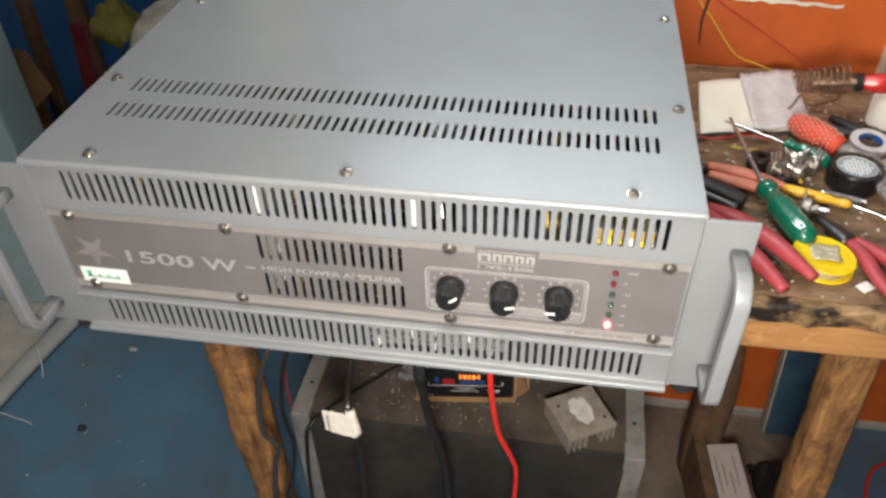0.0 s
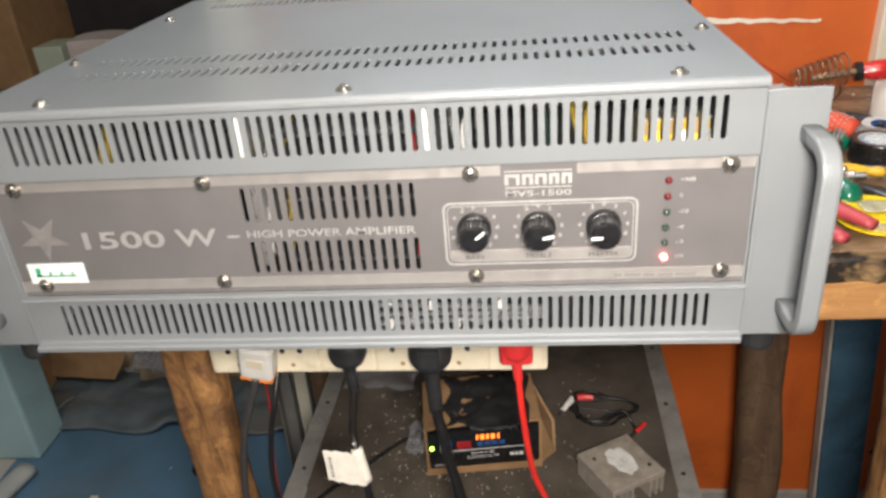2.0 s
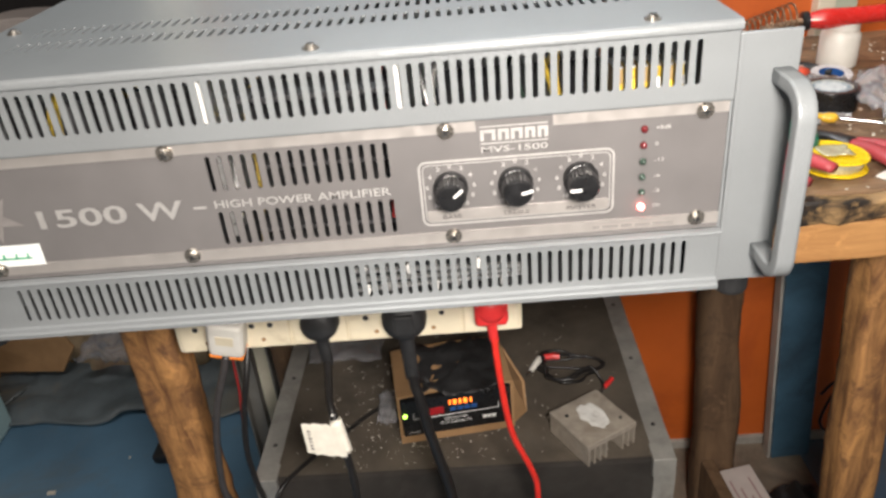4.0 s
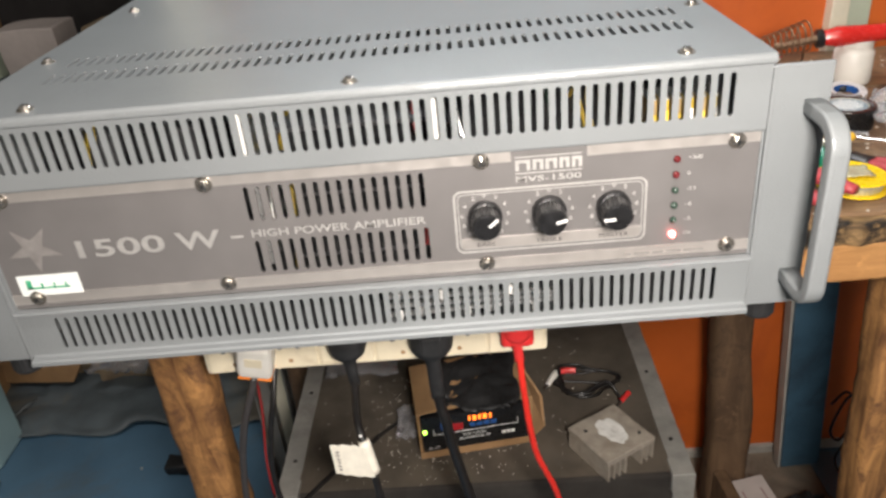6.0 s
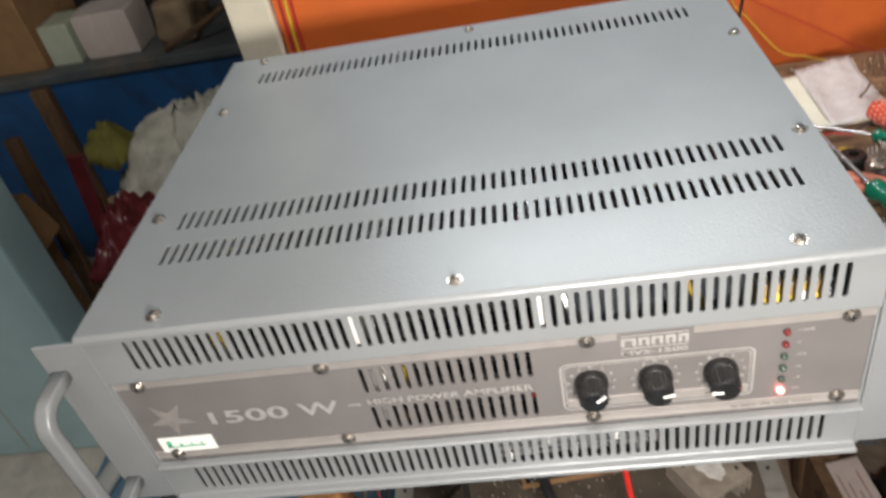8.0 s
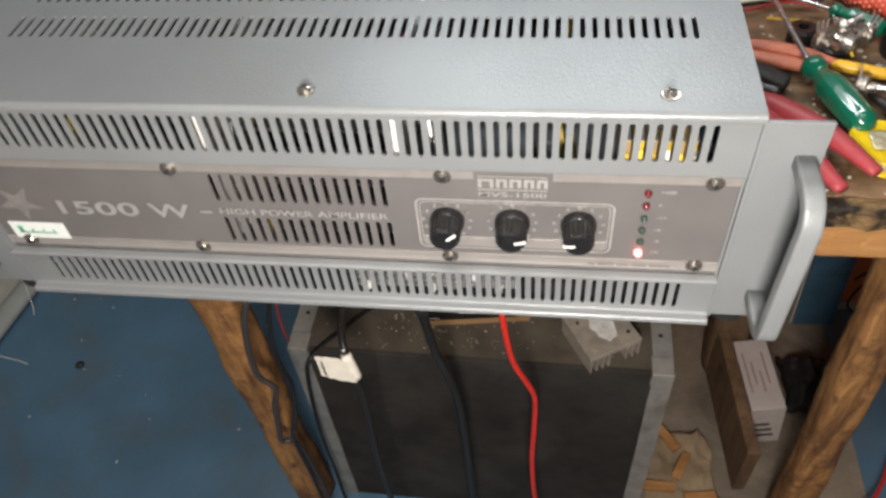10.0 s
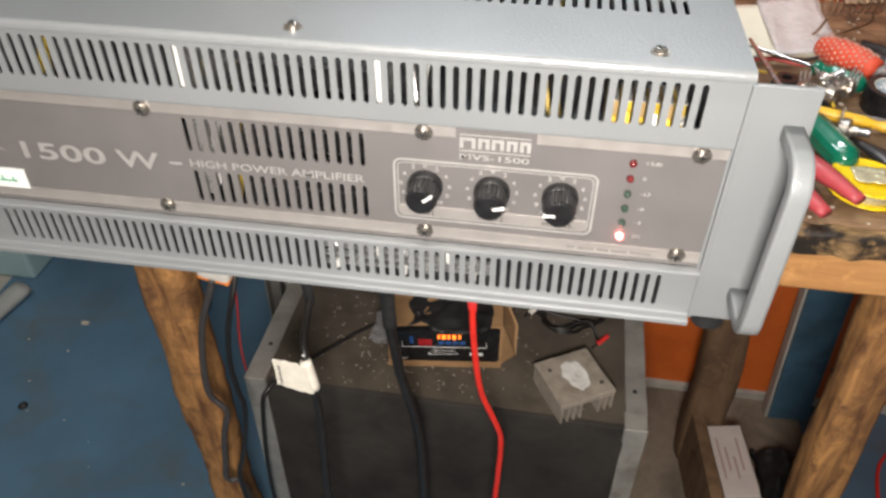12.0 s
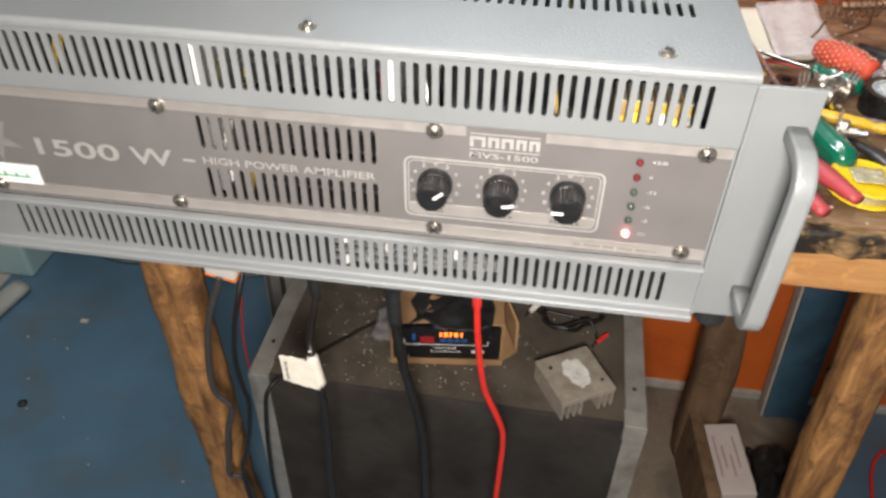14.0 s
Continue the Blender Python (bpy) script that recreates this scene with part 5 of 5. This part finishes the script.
iron = thing("soldering_iron", (0.42, 0.36, BZ), "soldering iron with a red handle resting in a coil stand", "soldering iron")
pts = []
for k in range(90):
    a = 2 * math.pi * k / 10
    f = k / 89
    r = 0.0095 + 0.005 * f
    c = Vector((0.345, 0.366, 0.651)).lerp(Vector((0.388, 0.36, 0.662)), f)
    pts.append(c + Vector((0.0, r * math.cos(a), r * math.sin(a))))
part("coil", tube(pts, 0.0009, n=6, per=3), "copper", iron, "browned wire coil", smooth=True)
part("coil_foot", tube([(0.352, 0.365, 0.638), (0.35, 0.37, 0.625), (0.345, 0.375, BZ + 0.001), (0.37, 0.39, BZ + 0.001), (0.39, 0.375, BZ + 0.02), (0.386, 0.36, 0.646)], 0.0012, n=6), "copper", iron, smooth=True)
bar("barrel", iron, (0.36, 0.3645, 0.6515), (0.399, 0.36, 0.658), 0.0035, "copper", "heat-browned barrel")
bar("handle", iron, (0.398, 0.36, 0.658), (0.47, 0.352, 0.662), 0.0085, "iron_red", taper=[0.0055, 0.0098, 0.0085, 0.0078, 0.008], n=18)
bar("collar", iron, (0.3965, 0.36, 0.6578), (0.402, 0.3595, 0.6583), 0.0088, "black")
part("cord", tube([(0.47, 0.352, 0.662), (0.5, 0.349, 0.661), (0.56, 0.36, 0.64), (0.62, 0.38, BZ + 0.004), (0.75, 0.4, BZ + 0.003)], 0.003, n=8), "cable", iron, smooth=True)

bottle = thing("plastic_bottle", (0.438, 0.366, BZ), "small white plastic bottle with a screw cap", "bottle")
m = Matrix.Translation((0.438, 0.366, BZ + 0.0003))
part("body", lathe(bmesh.new(), [(0.014, 0), (0.0175, 0.001), (0.018, 0.003), (0.018, 0.03), (0.0165, 0.033), (0.0145, 0.0345), (0.0145, 0.0355), (0.0001, 0.0355)], m, 32), "white_plastic", bottle, smooth=True)
part("cap", lathe(bmesh.new(), [(0.0158, 0.0358), (0.0158, 0.044), (0.0148, 0.0453), (0.0001, 0.0456)], m, 32), "white_plastic", bottle)


def potentiometer(x, y, z, turn, lean):
    t = thing("potentiometer", (x, y, z), "loose used potentiometer, dull metal can and shaft", "electronic part", "loose electronic parts")
    m = Matrix.Translation((x, y, z)) @ Matrix.Rotation(turn, 4, "Z") @ Matrix.Rotation(lean, 4, "X")
    part("can", lathe(bmesh.new(), [(0.008, 0), (0.0085, 0.001), (0.0085, 0.007), (0.0075, 0.008), (0.004, 0.008), (0.004, 0.013), (0.0001, 0.013)], m, 20), "steel", t)
    part("shaft", lathe(bmesh.new(), [(0.0029, 0.013), (0.0029, 0.021), (0.0001, 0.0212)], m, 12), "bright_steel", t)
    for k in (-1, 0, 1):
        part("terminal", box(bmesh.new(), k * 0.004 - 0.001, k * 0.004 + 0.001, 0.008, 0.0155, 0.001, 0.0016, m=m), "alum", t)


for k, (x, y, tu, le) in enumerate(((0.316, 0.262, 0.4, 1.3), (0.331, 0.272, 2.0, 1.1), (0.338, 0.252, 4.0, 1.4), (0.352, 0.27, 5.2, 1.2), (0.33, 0.205, 1.1, 1.4))):
    potentiometer(x, y, BZ + 0.0088, tu, le)
for k, (x, y, r, h) in enumerate(((0.306, 0.275, 0.011, 0.012), (0.326, 0.257, 0.0125, 0.009))):
    solo("rubber_foot", lathe(bmesh.new(), [(r, 0), (r, h * 0.8), (r * 0.85, h), (r * 0.4, h), (r * 0.35, h * 0.5), (0.0001, h * 0.5)], Matrix.Translation((x, y, BZ + 0.0004)), 24), "black", "small black plastic part among the bench clutter", "plastic part", "loose electronic parts")
fuse = thing("glass_fuse", (0.37, 0.235, BZ), "clear glass fuse tube with metal caps", "fuse", "loose electronic parts")
bar("tube", fuse, (0.356, 0.236, BZ + 0.003), (0.384, 0.228, BZ + 0.003), 0.0024, "film")
bar("end_cap", fuse, (0.352, 0.2372, BZ + 0.003), (0.357, 0.2358, BZ + 0.003), 0.0027, "bright_steel")
bar("end_cap", fuse, (0.383, 0.2283, BZ + 0.003), (0.388, 0.2269, BZ + 0.003), 0.0027, "bright_steel")
for pts in ([(0.385, 0.36, BZ + 0.008), (0.4, 0.345, BZ + 0.008), (0.418, 0.33, BZ + 0.006)], [(0.375, 0.35, BZ + 0.005), (0.395, 0.338, BZ + 0.005), (0.408, 0.335, BZ + 0.005)]):
    solo("black_probe", tube(pts, [0.004, 0.0055, 0.0045], n=10, flat=0.8), "matt_black", "black plastic test probe on the bench", "probe", "tools on the bench", smooth=True)
for k, (mat_name, pts) in enumerate((("yellow_wire", [(0.284, 0.3, BZ + 0.004), (0.298, 0.294, BZ + 0.006), (0.315, 0.297, BZ + 0.003)]), ("red_wire", [(0.245, 0.32, BZ + 0.003), (0.27, 0.312, BZ + 0.004), (0.3, 0.322, BZ + 0.005), (0.33, 0.315, BZ + 0.004)]), ("yellow_wire", [(0.327, 0.275, BZ + 0.004), (0.335, 0.262, BZ + 0.007), (0.338, 0.247, BZ + 0.004)]), ("grey_cable", [(0.24, 0.312, BZ + 0.003), (0.28, 0.322, BZ + 0.005), (0.33, 0.325, BZ + 0.004), (0.37, 0.36, BZ + 0.004)]), ("led_green", [(0.352, 0.29, BZ + 0.003), (0.37, 0.282, BZ + 0.006), (0.39, 0.285, BZ + 0.003)]))):
    solo("wire_offcut", tube(pts, 0.0013, n=6), mat_name, "short offcut of coloured insulated wire on the bench", "wire", smooth=True)
chip = solo("white_chip", made_box(-0.006, 0.006, -0.0045, 0.0045, 0, 0.0012, bevel=0.0004, m=Matrix.Translation((0.362, 0.118, BZ)) @ Matrix.Rotation(0.6, 4, "Z")), "white_plastic", "white plastic chip near the bench edge", "plastic part", "loose electronic parts")

bm = bmesh.new()
rng = random.Random(11)
for k in range(420):
    cx, cy = rng.uniform(0.235, 0.6), rng.uniform(0.1, 0.46)
    s = rng.uniform(0.0005, 0.0017)
    box(bm, -s, s, -s * 0.7, s * 0.7, 0, s * 0.8, m=Matrix.Translation((cx, cy, BENCH_Z)) @ Matrix.Rotation(rng.uniform(0, 3), 4, "Z"))
solo("bench_debris", bm, "crumb", "solder beads and wire clippings scattered over the bench", "debris", kind="stuff")
bm = crumpled_sheet(0.395, 0.47, 0.2, 0.29, 0.012, 0.02, 35, 20, 20, 0.0006, 6.0, BZ + 0.003)
solo("clear_blister", bm, "film", "crumpled clear blister wrapper on the bench", "wrapper", smooth=True)

# wires and a smear on the orange wall
solo("yellow_wire", tube([(0.25, WALL_Y - 0.003, 0.71), (0.261, WALL_Y - 0.003, 0.678), (0.275, WALL_Y - 0.003, 0.662), (0.308, WALL_Y - 0.005, 0.622), (0.332, WALL_Y - 0.006, BZ + 0.001), (0.347, WALL_Y - 0.02, BZ + 0.001), (0.365, WALL_Y - 0.04, BZ + 0.001)], 0.0008, n=6), "yellow_wire", "thin yellow wire trailing down the orange wall", "wire", smooth=True)
solo("red_wire", tube([(0.262, WALL_Y - 0.003, 0.7), (0.281, WALL_Y - 0.003, 0.679), (0.326, WALL_Y - 0.003, 0.651), (0.368, WALL_Y - 0.004, 0.625), (0.39, WALL_Y - 0.006, BZ + 0.001), (0.41, WALL_Y - 0.03, BZ + 0.001)], 0.0006, n=6), "red_wire", "thin red wire trailing down the orange wall", "wire", smooth=True)
bm = bmesh.new()
top = [(0.285 + 0.122 * k / 20, 0.688 + 0.0008 * math.sin(k * 1.3) - 0.0004 * k) for k in range(21)]
low = [(x, z - 0.006 + 0.0035 * k / 20 + 0.0008 * math.sin(k * 2.2)) for k, (x, z) in enumerate(top)]
bm.faces.new([bm.verts.new((x, WALL_Y - 0.0014, z)) for x, z in top] + [bm.verts.new((x, WALL_Y - 0.0014, z)) for x, z in low[::-1]])
thicken(bm, 0.0012)
solo("chipped_plaster", bm, "paper", "pale chipped strip in the orange wall paint", "wall patch", kind="structure")

# ---- floor clutter by the bench ----
carton = thing("printed_carton", (0.4, 0.31, 0), "long printed white carton leaning on a wooden batten", "carton")
m = Matrix.Translation((0.4, 0.305, 0.05)) @ Matrix.Rotation(0.1, 4, "Z") @ Matrix.Rotation(-0.12, 4, "Y")
part("box", box(bmesh.new(), -0.021, 0.021, -0.055, 0.05, -0.048, 0.04, bevel=0.0012, m=m), "carton", carton)
bm = bmesh.new()
for k in range(4):
    box(bm, -0.015 + 0.008 * k, -0.0128 + 0.008 * k, -0.03 + 0.012 * (k % 2), 0.03 - 0.014 * (k % 3), 0.0399, 0.0403, m=m)
part("printed_face", bm, "pink", carton, "faded pink print bars")
bm = bmesh.new()
for k in range(3):
    box(bm, -0.014, 0.012 - 0.004 * k, -0.0554, -0.055, -0.03 + 0.014 * k, -0.024 + 0.014 * k, m=m)
part("printed_face", bm, "ink", carton, "dark print bars")
batten = solo("wood_batten", roughened(box(bmesh.new(), -0.008, 0.008, -0.12, 0.06, 0, 0.1, bevel=0.002, m=Matrix.Translation((0.362, 0.3, 0.001)) @ Matrix.Rotation(0.08, 4, "Z")), 0.002, 40), "leg_dark", "dark wooden batten standing on edge on the floor", "batten")
bm = crumpled_sheet(0.445, 0.52, 0.29, 0.38, 0.02, 0.025, 20, 24, 22, 0.0015, 12.0, 0.002, 0.04)
solo("black_bag", bm, "matt_black", "crumpled black bag on the floor under the bench", "bag", smooth=True)
bm = tube([(0.527, 0.43, 0.136), (0.542, 0.425, 0.160), (0.557, 0.42, 0.128), (0.542, 0.42, 0.080), (0.530, 0.425, 0.096), (0.547, 0.425, 0.152), (0.562, 0.42, 0.104), (0.542, 0.42, 0.048), (0.552, 0.41, 0.016)], 0.002, n=6)
solo("cable_loop", bm, "cable", "looped black cable hanging against the blue board", "cable", smooth=True)
bm = crumpled_sheet(0.25, 0.34, 0.13, 0.25, 0.012, 0.014, 30, 18, 18, 0.001, 21.0, 0.001)
solo("brown_rag", bm, "tan", "dusty brown rag on the cement floor", "rag", smooth=True)
for k, (x, y) in enumerate(((0.27, 0.17), (0.3, 0.2), (0.285, 0.24), (0.32, 0.16))):
    solo("wood_scrap", roughened(box(bmesh.new(), -0.02, 0.02, -0.006, 0.006, 0, 0.008, bevel=0.001, m=Matrix.Translation((x, y, 0.012)) @ Matrix.Rotation(k * 1.1, 4, "Z")), 0.001, 60), "apron", "small wood scrap lying on the cement floor", "wood scrap", "wood scraps")

# steel channels between the bench and the door jamb
for k, (x, y) in enumerate(((-0.245, 0.43), (-0.21, 0.455))):
    t = thing("steel_channel", (x, y, 0), "grey steel channel standing upright behind the bench", "steel channel", "steel channels")
    part("web", made_box(x, x + 0.022, y + 0.014, y + 0.016, 0, 0.6), "grey_steel", t)
    part("flange", made_box(x, x + 0.002, y, y + 0.0138, 0, 0.6), "grey_steel", t)
    part("flange", made_box(x + 0.02, x + 0.022, y, y + 0.0138, 0, 0.6), "grey_steel", t)

# ---- the cluttered corner to the west ----
cab = thing("steel_cabinet", (-1.0, 0.6, 0), "pale cyan enamelled steel cabinet standing by the wall", "cabinet")
part("body", made_box(-1.3, -0.735, 0.562, 0.645, 0.0005, 0.78, bevel=0.006), "cyan", cab)
part("door_seam", made_box(-0.93, -0.926, 0.5605, 0.564, 0.02, 0.76), "grey_pipe", cab)
pipe = solo("floor_pipe", tube([(-0.735, 0.53, 0.012), (-0.755, 0.42, 0.012), (-0.775, 0.27, 0.012), (-0.79, 0.1, 0.012), (-0.8, -0.2, 0.012)], 0.019, n=16, flat=0.62), "grey_pipe", "grey plastic pipe lying along the edge of the blue floor", "pipe", smooth=True)
carton_big = thing("cardboard_box", (-0.92, 0.7, 0), "open brown cardboard box with a bent flap", "cardboard box")
part("box_body", roughened(made_box(-1.12, -0.81, 0.68, 0.76, 0.0005, 0.43, bevel=0.003), 0.004, 8, 6), "card", carton_big)
flap = bmesh.new()
flap.faces.new([flap.verts.new(p) for p in ((-0.81, 0.685, 0.43), (-0.81, 0.755, 0.43), (-0.78, 0.75, 0.36), (-0.785, 0.69, 0.35))])
thicken(flap, 0.004)
part("flap", flap, "card", carton_big)
for k, (x, y, lean) in enumerate(((-0.81, 0.78, -0.05), (-0.77, 0.79, 0.06), (-0.735, 0.8, -0.03), (-0.7, 0.81, -0.1))):
    solo("timber_offcut", roughened(box(bmesh.new(), -0.014, 0.014, -0.008, 0.008, 0, 0.5 - 0.05 * k, bevel=0.002, m=Matrix.Translation((x, y, 0.001)) @ Matrix.Rotation(lean, 4, "Y") @ Matrix.Rotation(-0.1, 4, "X")), 0.002, 30, 2), ("leg_dark", "maroon", "leg_dark", "tan")[k], "narrow timber offcut leaning in the cluttered corner", "timber offcut", "timber offcuts")
solo("maroon_sheet", crumpled_sheet(-0.74, -0.6, 0.7, 0.86, 0.04, 0.05, 20, 26, 24, 0.001, 30.0, 0.24, 0.1), "maroon", "crumpled dark red plastic sheet on the junk heap", "plastic sheet", smooth=True)
solo("junk_heap", roughened(made_box(-0.64, -0.4, 0.75, 1.12, 0.0005, 0.2, bevel=0.03), 0.03, 7, 8), "tan", "heap of tan foam and packing under the sacks", "junk heap", smooth=True)
solo("white_sack", crumpled_sheet(-0.76, -0.42, 0.86, 1.13, 0.06, 0.05, 14, 40, 36, 0.002, 41.0, 0.26, 0.14), "sack", "crumpled white woven sack heaped on the junk", "sack", smooth=True)
solo("olive_cloth", crumpled_sheet(-0.79, -0.7, 0.9, 1.0, 0.03, 0.03, 24, 16, 16, 0.0015, 47.0, 0.36, 0.06), "olive", "olive green cloth on the junk heap", "cloth", smooth=True)
counter = thing("blue_counter", (-0.9, 1.25, 0), "dark blue painted plank counter in the back room", "counter")
part("front_board", made_box(-1.7, -0.4, 1.17, 1.2, 0.0, 0.452, bevel=0.004), "blue_board", counter)
part("top_board", made_box(-1.7, -0.4, 1.16, 1.5, 0.4525, 0.475, bevel=0.004), "slate", counter, "grey-blue counter top")
part("post", made_box(-0.99, -0.95, 1.145, 1.169, 0.0, 0.45, bevel=0.003), "leg_dark", counter)
solo("small_carton", roughened(made_box(-0.86, -0.74, 1.2, 1.3, 0.4755, 0.57, bevel=0.004), 0.004, 14, 3), "carton", "pale carton standing on the blue counter", "carton")
solo("green_carton", made_box(-0.94, -0.875, 1.2, 1.29, 0.4755, 0.56, bevel=0.003), "pale_green", "small green carton standing on the blue counter", "carton")
solo("brown_carton", roughened(made_box(-1.18, -0.95, 1.19, 1.4, 0.4755, 0.66, bevel=0.004), 0.006, 10, 3), "card", "brown cardboard box standing on the blue counter", "cardboard box")
solo("brown_cloth", roughened(made_box(-0.7, -0.62, 1.22, 1.34, 0.4755, 0.56, bevel=0.015), 0.012, 18, 5), "tan", "crumpled brown cloth lying on the blue counter", "cloth", smooth=True)
solo("wood_pole", tube([(-0.68, 1.18, 0.482), (-0.58, 1.2, 0.52), (-0.47, 1.22, 0.575)], 0.006, n=10), "leg_dark", "thin wooden pole leaning on the blue counter", "pole", smooth=True)
# no real cloth: added sheet whose colour carries the far floor's dirt and shadows
solo("tarpaulin", crumpled_sheet(-1.0, -0.3, 0.63, 0.84, 0.008, 0.016, 9, 60, 30, 0.0015, 55.0, 0.001, 0.012), "slate", "low crumpled sheet standing in for the dirty, shaded floor", "tarpaulin", smooth=True)
solo("tan_foam", roughened(made_box(-0.72, -0.42, 0.78, 0.87, 0.001, 0.2, bevel=0.02), 0.035, 13, 10), "tan", "torn tan packing foam on the floor", "packing foam", smooth=True)
solo("clear_bottle_wrap", crumpled_sheet(-0.62, -0.5, 0.7, 0.78, 0.04, 0.05, 24, 20, 16, 0.001, 61.0, 0.05, 0.03), "film", "crumpled clear plastic wrap on the far floor", "wrapper", smooth=True)
solo("black_shoe_brush", roughened(made_box(-0.45, -0.405, 0.52, 0.55, 0.001, 0.02, bevel=0.006), 0.006, 30, 3), "matt_black", "small black object lying on the blue floor", "floor clutter", smooth=True)
bm = bmesh.new()
rng = random.Random(21)
for k in range(26):
    cx, cy = rng.uniform(-0.7, -0.2), rng.uniform(-0.1, 0.55)
    s = rng.uniform(0.0006, 0.0022)
    box(bm, -s, s, -s * 0.5, s * 0.5, 0, s * 0.6, m=Matrix.Translation((cx, cy, 0)) @ Matrix.Rotation(rng.uniform(0, 3), 4, "Z"))
box(bm, -0.006, 0.006, -0.003, 0.003, 0, 0.003, m=Matrix.Translation((-0.595, 0.476, 0)))
solo("floor_debris", bm, "crumb", "pale crumbs scattered on the blue floor", "debris", kind="stuff")
flap = bmesh.new()
flap.faces.new([flap.verts.new(p) for p in ((-0.95, 0.77, 0.03), (-0.68, 0.74, 0.035), (-0.655, 0.755, 0.075), (-0.7, 0.78, 0.13), (-0.95, 0.8, 0.13))])
solo("cardboard_sheet", roughened(thicken(flap, 0.004), 0.004, 12), "card", "torn brown cardboard sheet lying on the far floor", "cardboard")
for pts in ([(-0.757, 0.444, 0.021), (-0.745, 0.43, 0.0235), (-0.735, 0.418, 0.022), (-0.728, 0.405, 0.008), (-0.722, 0.392, 0.002)], [(-0.75, 0.298, 0.02), (-0.735, 0.303, 0.014), (-0.72, 0.305, 0.003), (-0.7, 0.302, 0.002), (-0.685, 0.297, 0.002)]):
    solo("white_thread", tube(pts, 0.0008, n=5), "white_mark", "loose white thread lying by the grey pipe", "thread", smooth=True)
solo("dark_pellet", roughened(lathe(bmesh.new(), [(0.004, 0.0004), (0.0065, 0.0015), (0.006, 0.004), (0.003, 0.0055), (0.0001, 0.006)], Matrix.Translation((-0.599, 0.302, 0)), 14), 0.0012, 150), "matt_black", "small dark pellet lying on the blue floor", "debris", smooth=True)

for k, (x, mat_name) in enumerate(((-0.196, "red_wire"), (-0.19, "yellow_wire"), (-0.184, "red_wire"))):
    solo("jamb_wire", tube([(x, WALL_Y - 0.003, 1.1), (x + 0.003, WALL_Y - 0.004, 0.85), (x - 0.002, WALL_Y - 0.003, 0.7), (x + 0.004, WALL_Y - 0.004, 0.5), (x, WALL_Y - 0.003, 0.3)], 0.0016, n=6), mat_name, "thin insulated wire running down beside the door jamb", "wire", "wires beside the door jamb", smooth=True)
# a dark upright smudge on the wall, modelled as a thin tapering tube
solo("dark_wall_mark", tube([(0.268, WALL_Y - 0.004, 0.8), (0.27, WALL_Y - 0.004, 0.7), (0.266, WALL_Y - 0.004, 0.66), (0.268, WALL_Y - 0.004, 0.63)], [0.0018, 0.0016, 0.0012, 0.0006], n=8), "tool_steel", "thin dark upright mark on the orange wall, built as a cord", "cord", smooth=True)
bm = bmesh.new()
for k in range(8):
    f = k / 7
    p = Vector((-0.0345, 0.0452, 0.5165)).lerp(Vector((-0.0305, 0.0275, 0.5085)), f)
    box(bm, -0.0009, 0.0009, -0.0004, 0.0004, -0.0014, 0.0012, m=Matrix.Translation(p))
solo("cable_print", bm, "white_mark", "white unreadable print bars along the black cable", "print", kind="stuff")
